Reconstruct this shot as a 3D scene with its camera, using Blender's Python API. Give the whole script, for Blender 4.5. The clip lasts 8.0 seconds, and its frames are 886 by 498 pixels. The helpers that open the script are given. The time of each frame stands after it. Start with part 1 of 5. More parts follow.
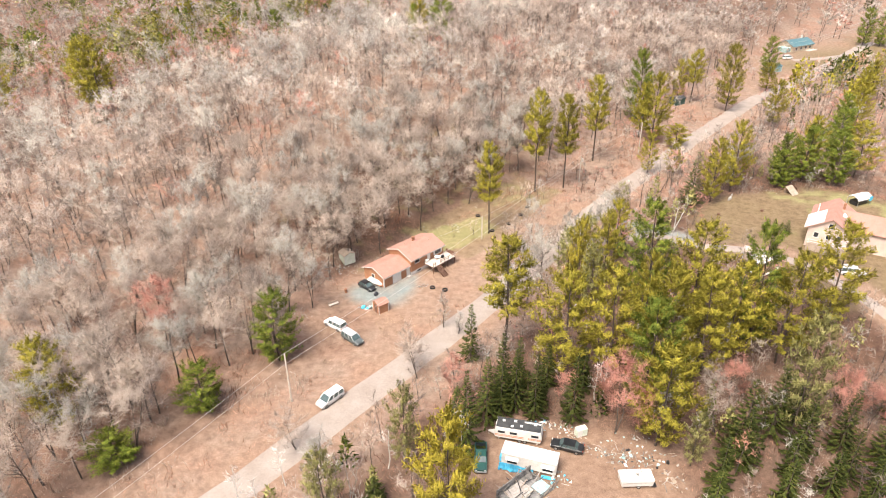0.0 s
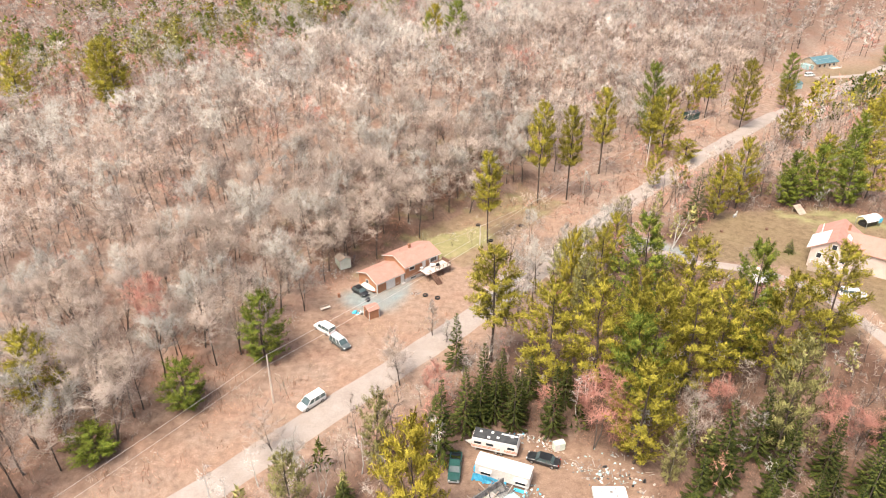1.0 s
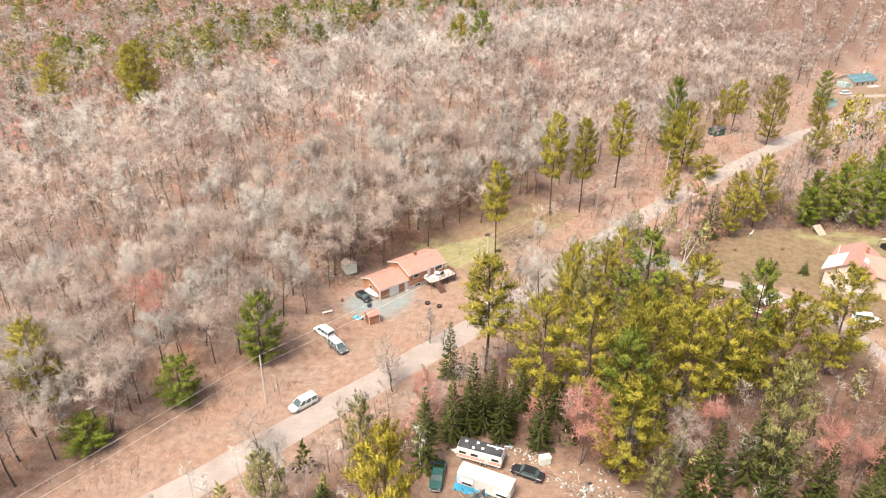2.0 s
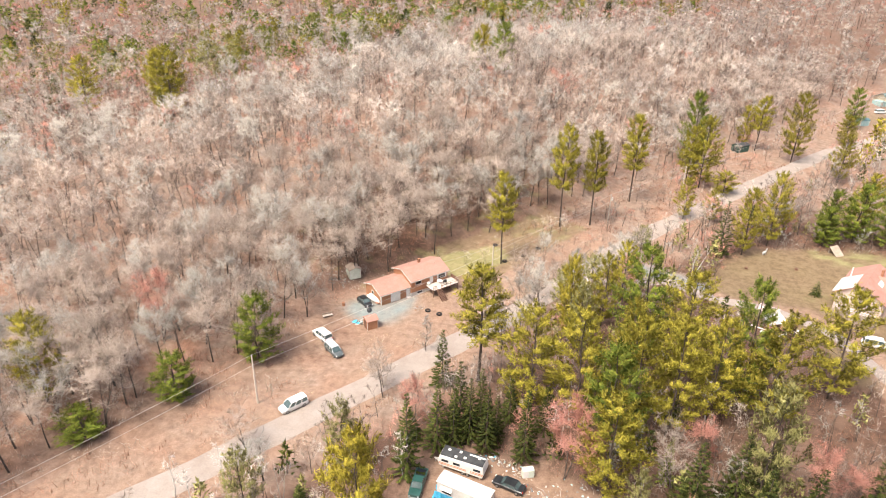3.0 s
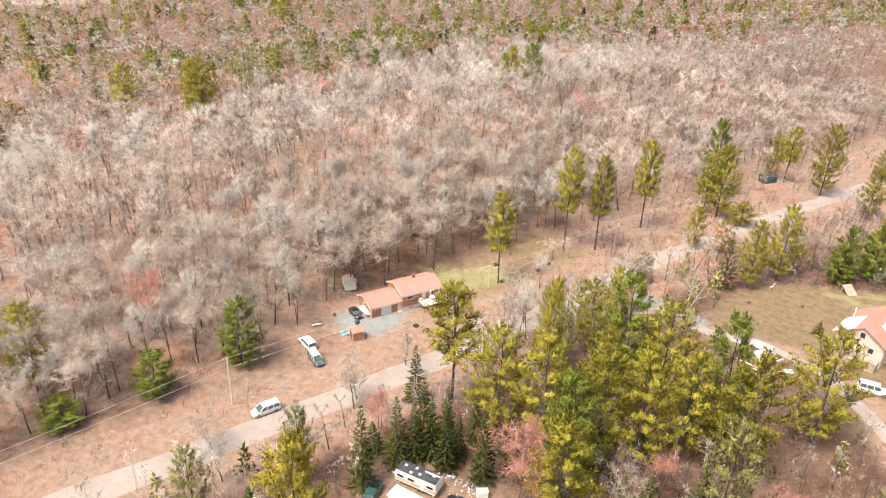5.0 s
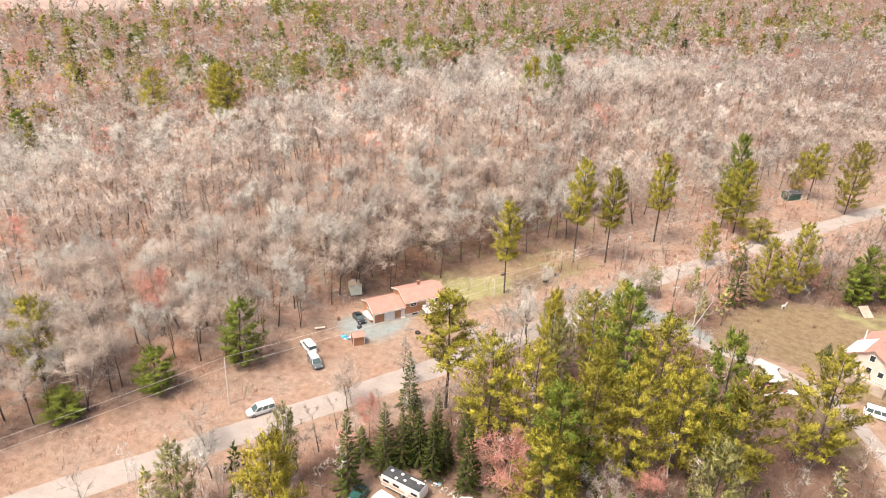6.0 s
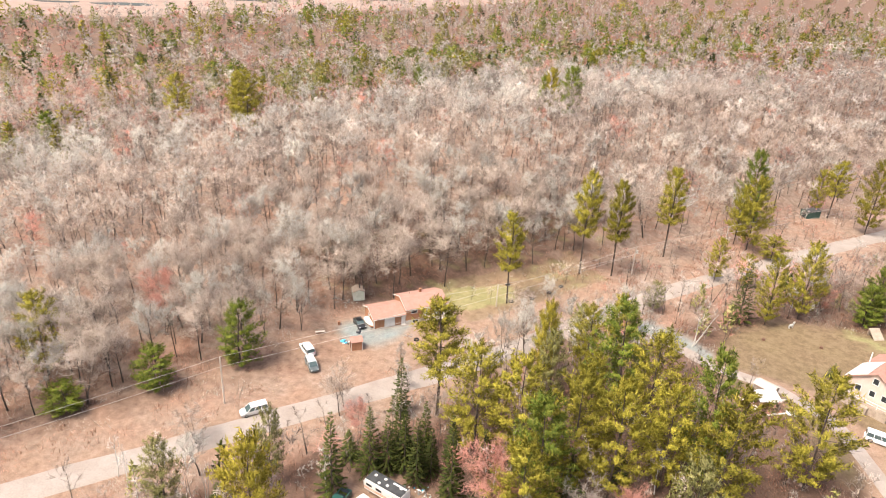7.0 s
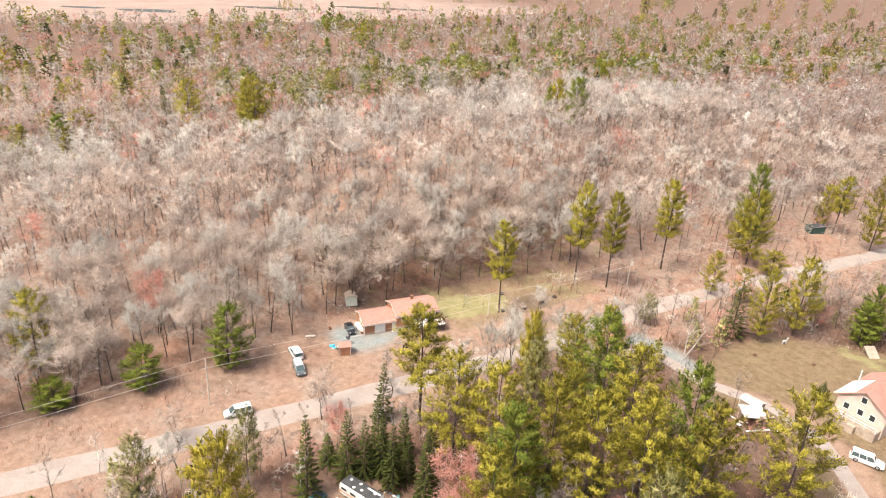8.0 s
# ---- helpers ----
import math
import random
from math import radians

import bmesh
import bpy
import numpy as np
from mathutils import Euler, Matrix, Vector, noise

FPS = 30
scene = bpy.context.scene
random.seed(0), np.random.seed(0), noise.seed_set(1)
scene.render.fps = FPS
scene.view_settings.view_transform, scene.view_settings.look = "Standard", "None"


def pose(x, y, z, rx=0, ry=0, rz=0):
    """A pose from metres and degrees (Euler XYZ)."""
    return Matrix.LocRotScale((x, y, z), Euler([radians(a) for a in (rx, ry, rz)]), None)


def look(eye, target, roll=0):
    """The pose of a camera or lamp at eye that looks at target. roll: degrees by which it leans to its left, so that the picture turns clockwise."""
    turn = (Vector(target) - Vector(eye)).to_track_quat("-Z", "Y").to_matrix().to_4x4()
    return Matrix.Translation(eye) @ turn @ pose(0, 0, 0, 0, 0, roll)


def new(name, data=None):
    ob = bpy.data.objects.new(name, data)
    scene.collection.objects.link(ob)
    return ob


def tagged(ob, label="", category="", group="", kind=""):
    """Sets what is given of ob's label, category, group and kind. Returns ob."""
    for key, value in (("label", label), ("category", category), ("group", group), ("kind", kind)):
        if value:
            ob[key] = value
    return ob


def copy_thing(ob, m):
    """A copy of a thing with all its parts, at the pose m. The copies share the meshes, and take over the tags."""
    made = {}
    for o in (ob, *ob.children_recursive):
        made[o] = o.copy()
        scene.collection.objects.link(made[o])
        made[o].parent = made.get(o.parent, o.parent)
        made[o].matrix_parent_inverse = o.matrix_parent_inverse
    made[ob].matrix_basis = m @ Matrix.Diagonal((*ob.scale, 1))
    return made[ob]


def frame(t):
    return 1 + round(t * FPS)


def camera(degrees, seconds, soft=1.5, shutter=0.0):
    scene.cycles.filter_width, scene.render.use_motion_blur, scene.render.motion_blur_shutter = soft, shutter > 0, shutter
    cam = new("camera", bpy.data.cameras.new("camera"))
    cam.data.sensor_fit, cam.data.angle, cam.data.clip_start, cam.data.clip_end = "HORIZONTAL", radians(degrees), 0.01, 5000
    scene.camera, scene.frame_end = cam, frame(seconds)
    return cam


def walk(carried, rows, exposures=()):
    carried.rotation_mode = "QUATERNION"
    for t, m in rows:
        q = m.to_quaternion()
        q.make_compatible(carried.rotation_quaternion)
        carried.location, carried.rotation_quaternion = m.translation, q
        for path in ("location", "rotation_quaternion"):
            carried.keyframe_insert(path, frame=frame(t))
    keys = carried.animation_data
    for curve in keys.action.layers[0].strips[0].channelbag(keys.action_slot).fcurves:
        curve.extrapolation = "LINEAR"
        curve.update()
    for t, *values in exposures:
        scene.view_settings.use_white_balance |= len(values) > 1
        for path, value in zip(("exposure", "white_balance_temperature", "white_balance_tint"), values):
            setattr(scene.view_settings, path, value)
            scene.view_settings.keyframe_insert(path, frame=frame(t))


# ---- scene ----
cam = camera(68.0, 8.0, soft=1.0)
PATH = [
    (0, (0.086, -1.252, 76.074), (0.049, 0.501, 75.111), -0.5),
    (0.5, (3.238, -1.187, 76.076), (3.169, 0.571, 75.124), -0.1),
    (1, (6.511, -1.064, 76.059), (6.401, 0.697, 75.119), 0.3),
    (1.5, (9.816, -0.975, 76.044), (9.655, 0.79, 75.116), 0.5),
    (3, (19.784, -0.061, 75.954), (19.467, 1.701, 75.063), 1.2),
    (3.5, (23.033, 0.407, 76.131), (22.677, 2.168, 75.251), 1.4),
    (4, (26.226, 0.896, 76.301), (25.833, 2.654, 75.432), 1.7),
    (4.5, (29.389, 1.39, 76.518), (28.959, 3.145, 75.659), 1.9),
    (6, (38.452, 3.373, 76.973), (37.883, 5.102, 76.145), 2.5),
    (6.5, (41.479, 4.047, 77.094), (40.862, 5.765, 76.277), 2.7),
    (7, (44.419, 4.806, 77.306), (43.763, 6.515, 76.5), 3.0),
    (7.5, (47.367, 5.677, 77.574), (46.681, 7.38, 76.779), 3.2),
    (8, (50.223, 6.44, 77.767), (49.512, 8.137, 76.982), 3.5),
]
walk(cam, [(t, look(eye, target, roll)) for t, eye, target, roll in PATH])

# ---- light ----
scene.view_settings.exposure = 1.42
world = bpy.data.worlds.new("sky")
scene.world = world
world.use_nodes = True
_wn, _wl = world.node_tree.nodes, world.node_tree.links
sky = _wn.new("ShaderNodeTexSky")
sky.sky_type = 'NISHITA'
sky.sun_disc = False
SUN_UP, SUN_ROUND = radians(60), radians(215)
sky.sun_elevation, sky.sun_rotation = SUN_UP, SUN_ROUND
sky.dust_density, sky.air_density, sky.ozone_density = 6.0, 1.0, 0.6
_wl.new(sky.outputs[0], _wn["Background"].inputs[0])
_wn["Background"].inputs[1].default_value = 0.11
sun_data = bpy.data.lights.new("sun", 'SUN')
sun_data.energy, sun_data.angle, sun_data.color = 2.1, radians(20), (1.0, 0.93, 0.82)
sun = new("sun", sun_data)
_sd = Vector((math.sin(SUN_ROUND) * math.cos(SUN_UP), math.cos(SUN_ROUND) * math.cos(SUN_UP), math.sin(SUN_UP)))
sun.matrix_world = look(_sd * 300, (0, 0, 0))


# ---- materials ----
def material(name, rough=0.8, metal=0.0, spec=0.3):
    m = bpy.data.materials.new(name)
    m.use_nodes = True
    b = m.node_tree.nodes["Principled BSDF"]
    b.inputs["Roughness"].default_value = rough
    b.inputs["Metallic"].default_value = metal
    b.inputs["Specular IOR Level"].default_value = spec
    return m, m.node_tree.nodes, m.node_tree.links, b


def noise_node(nodes, links, scale, detail=4.0, coord="Object", rough=0.6):
    tc = nodes.new("ShaderNodeTexCoord")
    n = nodes.new("ShaderNodeTexNoise")
    n.inputs["Scale"].default_value, n.inputs["Detail"].default_value = scale, detail
    n.inputs["Roughness"].default_value = rough
    links.new(tc.outputs[coord], n.inputs["Vector"])
    return n.outputs["Fac"]


def ramp(nodes, links, fac, stops):
    r = nodes.new("ShaderNodeValToRGB")
    e = r.color_ramp.elements
    while len(e) < len(stops):
        e.new(0.5)
    for el, (p, c) in zip(e, stops):
        el.position, el.color = p, (*c, 1)
    links.new(fac, r.inputs["Fac"])
    return r.outputs["Color"]


def mix(nodes, links, fac, a, b, mode='MIX'):
    m = nodes.new("ShaderNodeMix")
    m.data_type, m.blend_type = 'RGBA', mode
    if isinstance(fac, float):
        m.inputs[0].default_value = fac
    else:
        links.new(fac, m.inputs[0])
    for k, v in ((6, a), (7, b)):
        if isinstance(v, tuple):
            m.inputs[k].default_value = (*v, 1)
        else:
            links.new(v, m.inputs[k])
    return m.outputs[2]


def surface(name, a, b, scale=3.0, fine=30.0, rough=0.75, metal=0.0, spec=0.3, bump=0.15, vary=0.0, speck=0.25):
    """Two colours blended by coarse noise, mottled by fine noise, with a little relief and, where asked, a change from object to object."""
    m, n, l, bs = material(name, rough, metal, spec)
    coarse = noise_node(n, l, scale)
    c = ramp(n, l, coarse, [(0.32, a), (0.68, b)])
    f = noise_node(n, l, fine, 6.0)
    dark = ramp(n, l, f, [(0.3, (1 - speck,) * 3), (0.65, (1, 1, 1))])
    c = mix(n, l, 1.0, c, dark, 'MULTIPLY')
    if vary:
        oi = n.new("ShaderNodeObjectInfo")
        hsv = n.new("ShaderNodeHueSaturation")
        mr = n.new("ShaderNodeMapRange")
        mr.inputs["To Min"].default_value, mr.inputs["To Max"].default_value = 1 - vary, 1 + vary
        l.new(oi.outputs["Random"], mr.inputs["Value"])
        l.new(mr.outputs[0], hsv.inputs["Value"])
        l.new(c, hsv.inputs["Color"])
        c = hsv.outputs["Color"]
    l.new(c, bs.inputs["Base Color"])
    if bump:
        bn = n.new("ShaderNodeBump")
        bn.inputs["Strength"].default_value, bn.inputs["Distance"].default_value = bump, 0.05
        l.new(f, bn.inputs["Height"])
        l.new(bn.outputs[0], bs.inputs["Normal"])
    return m


def leafy(name, dark, mid, light, vary=0.3, trans=0.25, clumps=0.12):
    """Foliage or twigs: each blade takes its own tone, each tree its own too; light passes through a little."""
    m, n, l, bs = material(name, 0.75, 0.0, 0.15)
    g = n.new("ShaderNodeNewGeometry")
    c = ramp(n, l, g.outputs["Random Per Island"], [(0.0, dark), (0.5, mid), (1.0, light)])
    oi = n.new("ShaderNodeObjectInfo")
    hsv = n.new("ShaderNodeHueSaturation")
    mr = n.new("ShaderNodeMapRange")
    mr.inputs["To Min"].default_value, mr.inputs["To Max"].default_value = 1 - vary, 1 + vary
    l.new(oi.outputs["Random"], mr.inputs["Value"])
    l.new(mr.outputs[0], hsv.inputs["Value"])
    l.new(c, hsv.inputs["Color"])
    big = noise_node(n, l, 0.045, 2.0, "Object")
    tone = ramp(n, l, big, [(0.35, (0.80, 0.78, 0.78)), (0.65, (1.12, 1.10, 1.08))])
    c = mix(n, l, 1.0, hsv.outputs["Color"], tone, 'MULTIPLY')
    clump = ramp(n, l, noise_node(n, l, 0.75, 2.0, "Object"), [(0.38, (1 - clumps,) * 3), (0.62, (1 + clumps,) * 3)])
    c = mix(n, l, 1.0, c, clump, 'MULTIPLY')
    l.new(c, bs.inputs["Base Color"])
    if trans:
        t = n.new("ShaderNodeBsdfTranslucent")
        l.new(c, t.inputs["Color"])
        ms = n.new("ShaderNodeMixShader")
        ms.inputs[0].default_value = trans
        l.new(bs.outputs[0], ms.inputs[1])
        l.new(t.outputs[0], ms.inputs[2])
        l.new(ms.outputs[0], n["Material Output"].inputs["Surface"])
    return m


M = {}
M["twig"] = leafy("bare twigs", (0.447, 0.376, 0.322), (0.502, 0.427, 0.367), (0.556, 0.479, 0.412), 0.14, 0.4, 0.06)
M["twig_grey"] = leafy("grey twigs", (0.442, 0.420, 0.376), (0.502, 0.479, 0.432), (0.556, 0.533, 0.484), 0.14, 0.4, 0.06)
M["twig_red"] = leafy("budding red twigs", (0.46, 0.225, 0.175), (0.55, 0.28, 0.225), (0.62, 0.345, 0.28), 0.16, 0.4, 0.06)
M["twig_dark"] = leafy("brown twigs", (0.19, 0.155, 0.13), (0.26, 0.215, 0.185), (0.33, 0.275, 0.24), 0.12, 0.2, 0.08)
M["twig_light"] = leafy("light pinkish twigs", (0.491, 0.427, 0.373), (0.545, 0.479, 0.420), (0.600, 0.529, 0.466), 0.12, 0.4, 0.06)
M["twig_pale"] = leafy("pale birch twigs", (0.45, 0.40, 0.36), (0.60, 0.55, 0.50), (0.74, 0.70, 0.65), 0.1, 0.1)
M["bark"] = surface("grey brown bark", (0.055, 0.043, 0.035), (0.13, 0.104, 0.086), 1.2, 14, 0.9, bump=0.5, vary=0.3)
M["bark_pine"] = surface("pine bark", (0.055, 0.040, 0.032), (0.12, 0.09, 0.072), 1.2, 14, 0.9, bump=0.5, vary=0.2)
M["bark_birch"] = surface("white birch bark", (0.62, 0.58, 0.53), (0.80, 0.77, 0.72), 2.0, 9, 0.8, bump=0.3, speck=0.6)
M["pine"] = leafy("pine needles", (0.167, 0.154, 0.019), (0.308, 0.275, 0.035), (0.466, 0.396, 0.062), 0.22, 0.25, 0.20)
M["pine_yellow"] = leafy("yellowed pine needles", (0.264, 0.229, 0.025), (0.405, 0.334, 0.040), (0.510, 0.431, 0.070), 0.15, 0.2, 0.20)
M["pine_green"] = leafy("fresh green pine needles", (0.097, 0.145, 0.021), (0.185, 0.233, 0.033), (0.317, 0.334, 0.053), 0.20, 0.25, 0.22)
M["spruce"] = leafy("dark spruce needles", (0.025, 0.039, 0.009), (0.053, 0.070, 0.014), (0.132, 0.136, 0.026), 0.25, 0.12, 0.22)
M["grey_pine"] = leafy("thin greyish pine needles", (0.176, 0.176, 0.057), (0.282, 0.268, 0.097), (0.387, 0.361, 0.150), 0.2, 0.2, 0.2)
M["grass"] = leafy("dry grass", (0.30, 0.22, 0.12), (0.48, 0.36, 0.22), (0.62, 0.50, 0.32), 0.1)


# ---- mesh helpers ----
def mesh_object(name, verts, faces, mats, parent=None, indices=None, smooth=False):
    me = bpy.data.meshes.new(name)
    me.from_pydata(verts, [], faces)
    for m in (mats if isinstance(mats, list) else [mats]):
        me.materials.append(m)
    if indices is not None:
        me.polygons.foreach_set("material_index", indices)
    if smooth:
        me.polygons.foreach_set("use_smooth", [True] * len(me.polygons))
    me.update()
    ob = new(name, me)
    if parent:
        ob.parent = parent
    return ob


def part(name, bm, mat, parent, label=""):
    """Links a bmesh as one mesh object under a thing or a part."""
    me = bpy.data.meshes.new(name)
    bm.to_mesh(me)
    bm.free()
    me.materials.append(mat)
    ob = new(name, me)
    if parent:
        ob.parent = parent
    return tagged(ob, label)


def thing(name, m, label, category, group=""):
    ob = new(name)
    ob.matrix_world = m
    ob.empty_display_size = 0.3
    return tagged(ob, label, category, group)


def boxes(*specs, bevel=0.0):
    """A bmesh of boxes: (x0, y0, z0, x1, y1, z1) each."""
    bm = bmesh.new()
    for x0, y0, z0, x1, y1, z1 in specs:
        m = Matrix.LocRotScale(((x0 + x1) / 2, (y0 + y1) / 2, (z0 + z1) / 2), None, (abs(x1 - x0), abs(y1 - y0), abs(z1 - z0)))
        bmesh.ops.create_cube(bm, size=1, matrix=m)
    if bevel:
        bmesh.ops.bevel(bm, geom=bm.edges[:], offset=bevel, segments=2, affect='EDGES', clamp_overlap=True)
    return bm


def prism(points, axis, a, b, bevel=0.0):
    """A polygon in the plane across the axis, drawn out from a to b along it."""
    bm = bmesh.new()
    def at(p, q):
        return {"x": (q, p[0], p[1]), "y": (p[0], q, p[1]), "z": (p[0], p[1], q)}[axis]
    lo = [bm.verts.new(at(p, a)) for p in points]
    hi = [bm.verts.new(at(p, b)) for p in points]
    bm.faces.new(lo)
    bm.faces.new(hi)
    for i in range(len(points)):
        j = (i + 1) % len(points)
        bm.faces.new((lo[i], lo[j], hi[j], hi[i]))
    bmesh.ops.recalc_face_normals(bm, faces=bm.faces[:])
    if bevel:
        bmesh.ops.bevel(bm, geom=bm.edges[:], offset=bevel, segments=2, affect='EDGES', clamp_overlap=True)
    return bm


def rod(a, b, r0, r1=None, sides=8):
    a, b = Vector(a), Vector(b)
    bm = bmesh.new()
    m = Matrix.Translation((a + b) / 2) @ (b - a).to_track_quat('Z', 'Y').to_matrix().to_4x4()
    bmesh.ops.create_cone(bm, cap_ends=True, segments=sides, radius1=r0, radius2=r0 if r1 is None else r1, depth=(b - a).length, matrix=m)
    return bm


def ring(center, axis, outer, inner, width, sides=20):
    """A tyre-like ring round the axis 'x', 'y' or 'z'."""
    bm = bmesh.new()
    prof = [(inner, -width / 2), (outer * 0.93, -width / 2), (outer, -width / 3), (outer, width / 3), (outer * 0.93, width / 2), (inner, width / 2)]
    loops = []
    for i in range(sides):
        a = 2 * math.pi * i / sides
        row = []
        for r, w in prof:
            c, s = r * math.cos(a), r * math.sin(a)
            v = {"x": (w, c, s), "y": (c, w, s), "z": (c, s, w)}[axis]
            row.append(bm.verts.new(Vector(v) + Vector(center)))
        loops.append(row)
    for i in range(sides):
        p, q = loops[i], loops[(i + 1) % sides]
        for k in range(len(prof)):
            j = (k + 1) % len(prof)
            bm.faces.new((p[k], q[k], q[j], p[j]))
    bmesh.ops.recalc_face_normals(bm, faces=bm.faces[:])
    return bm


# ---- the lie of the land ----
RD, RN, R0 = (0.626, 0.780), (-0.780, 0.626), (2.9, 109.0)


def along(x, y):
    """Metres along the road and to its forest side."""
    dx, dy = x - R0[0], y - R0[1]
    return dx * RD[0] + dy * RD[1], dx * RN[0] + dy * RN[1]


def off_road(r, s):
    return R0[0] + r * RD[0] + s * RN[0], R0[1] + r * RD[1] + s * RN[1]


def ease(x, a, b):
    t = min(1.0, max(0.0, (x - a) / (b - a)))
    return t * t * (3 - 2 * t)


def treeline(r):
    """How far the forest's edge stands from the road."""
    bump = ease(r, -30, -12) * (1 - ease(r, 22, 55)) * 9
    return 14 + 8 * ease(r, -80, -35) + 4 * ease(r, 20, 60) + bump


def inside(x, y, poly):
    hit = False
    for (ax, ay), (bx, by) in zip(poly, poly[1:] + poly[:1]):
        if (ay > y) != (by > y) and x < (bx - ax) * (y - ay) / (by - ay) + ax:
            hit = not hit
    return hit


def land(x, y):
    r, s = along(x, y)
    crest = 9 + 12 * ease(r, -50, 90)
    hill = crest * ease(s, treeline(r) - 3, 105) * (1 - 0.85 * ease(s, 150, 420))
    bank = 2.2 * ease(s, treeline(r) - 2, treeline(r) + 7) * ease(r, -25, 0) * (1 - ease(s, 60, 110))
    rise = 3.6 * ease(r, 10, 75) * (1 - ease(s, 60, 140))
    field = 3.2 * ease(x, 38, 62) * ease(y, 96, 128) * (1 - ease(r, 30, 75))
    rough = 0.35 * noise.noise(Vector((x * 0.06, y * 0.06, 0.3))) * ease(abs(s), 8, 30)
    if x < -300 and y > 450 and inside(x, y, MARSH):
        return 0.0
    far = 4 * noise.noise(Vector((x * 0.004, y * 0.004, 7.0))) * ease(math.hypot(x, y), 250, 600)
    ridge = 75 * ease(math.hypot(x, y), 1350, 3000)
    return hill + bank + rise + field + rough + far + ridge


FIELD = [(54, 128), (60, 150), (70, 160), (98, 164), (112, 158), (112, 132), (98, 118), (86, 106), (76, 108), (70, 121)]
YARD = [(1, 62), (2, 76), (9, 78.5), (24, 77.5), (33, 74), (34, 62), (30, 52), (4, 52)]
DRIVE2 = [(38, 143), (50, 137), (58, 130), (72, 127), (78, 116), (82, 100), (88, 100), (86, 118), (76, 131), (60, 133), (52, 141), (41, 148)]
BLUEYARD = [(140, 300), (158, 322), (190, 345), (235, 372), (250, 352), (215, 318), (180, 296), (160, 288)]
GRAVEL = [(-23.5, 117.5), (-19.5, 123), (-15, 120), (-9.2, 126.2), (-8, 120.5), (-11.5, 113.5), (-16.5, 112), (-20.5, 114)]
MARSH = [(-1000, 560), (-640, 500), (-560, 640), (-430, 1000), (-330, 1500), (-760, 1600), (-1150, 900)]
HOUSE = pose(-15.3, 119.5, 0, 0, 0, 46.3)


# ---- ground ----
def spaced(lo, hi, near_lo, near_hi, fine):
    """Grid lines, fine between near_lo and near_hi and ever wider outside."""
    mid = list(np.arange(near_lo, near_hi + 0.01, fine))
    up, v, step = [], near_hi, fine
    while v < hi:
        step *= 1.16
        v += step
        up.append(v)
    down, v, step = [], near_lo, fine
    while v > lo:
        step *= 1.16
        v -= step
        down.append(v)
    return down[::-1] + mid + up


def soft_inside(x, y, poly, reach=1.5):
    n = 0
    for dx, dy in ((0, 0), (reach, 0), (-reach, 0), (0, reach), (0, -reach)):
        n += inside(x + dx, y + dy, poly)
    return n / 5


def ground_material():
    m, n, l, bs = material("leaf litter and soil", 0.95, 0.0, 0.1)
    a1 = n.new("ShaderNodeAttribute")
    a1.attribute_name = "cover"
    a2 = n.new("ShaderNodeAttribute")
    a2.attribute_name = "cover_more"
    s1, s2 = n.new("ShaderNodeSeparateColor"), n.new("ShaderNodeSeparateColor")
    l.new(a1.outputs["Color"], s1.inputs[0])
    l.new(a2.outputs["Color"], s2.inputs[0])
    big = noise_node(n, l, 0.09, 5.0)
    mid = noise_node(n, l, 0.7, 6.0, rough=0.7)
    fine = noise_node(n, l, 5.0, 6.0, rough=0.75)
    litter = ramp(n, l, mid, [(0.25, (0.14, 0.10, 0.077)), (0.5, (0.27, 0.20, 0.158)), (0.75, (0.38, 0.30, 0.25))])
    red = ramp(n, l, big, [(0.4, (1.0, 1.0, 1.0)), (0.7, (1.08, 0.86, 0.77))])
    litter = mix(n, l, 1.0, litter, red, 'MULTIPLY')
    dirt = ramp(n, l, mid, [(0.25, (0.181, 0.119, 0.083)), (0.5, (0.280, 0.189, 0.136)), (0.8, (0.353, 0.258, 0.196))])
    dry = ramp(n, l, mid, [(0.25, (0.129, 0.093, 0.053)), (0.5, (0.196, 0.146, 0.086)), (0.8, (0.267, 0.205, 0.129))])
    green = ramp(n, l, mid, [(0.3, (0.206, 0.215, 0.086)), (0.7, (0.327, 0.292, 0.155))])
    gravel = ramp(n, l, mid, [(0.3, (0.181, 0.224, 0.224)), (0.7, (0.267, 0.301, 0.292))])
    marsh = ramp(n, l, noise_node(n, l, 0.02, 5.0), [(0.3, (0.27, 0.195, 0.16)), (0.7, (0.37, 0.28, 0.235))])
    # dark brown duff; under the woods it also paints in the trees' shade
    duff_shade = ramp(n, l, mid, [(0.3, (0.060, 0.036, 0.026)), (0.7, (0.155, 0.092, 0.066))])
    c = mix(n, l, s2.outputs[2], litter, duff_shade)
    c = mix(n, l, s1.outputs[0], c, dirt)
    c = mix(n, l, s2.outputs[0], c, dry)
    c = mix(n, l, s1.outputs[1], c, green)
    c = mix(n, l, s1.outputs[2], c, gravel)
    c = mix(n, l, s2.outputs[1], c, marsh)
    spk = ramp(n, l, fine, [(0.3, (0.62, 0.60, 0.58)), (0.62, (1.08, 1.06, 1.04))])
    c = mix(n, l, 1.0, c, spk, 'MULTIPLY')
    l.new(c, bs.inputs["Base Color"])
    b = n.new("ShaderNodeBump")
    b.inputs["Strength"].default_value, b.inputs["Distance"].default_value = 0.6, 0.15
    l.new(fine, b.inputs["Height"])
    l.new(b.outputs[0], bs.inputs["Normal"])
    return m


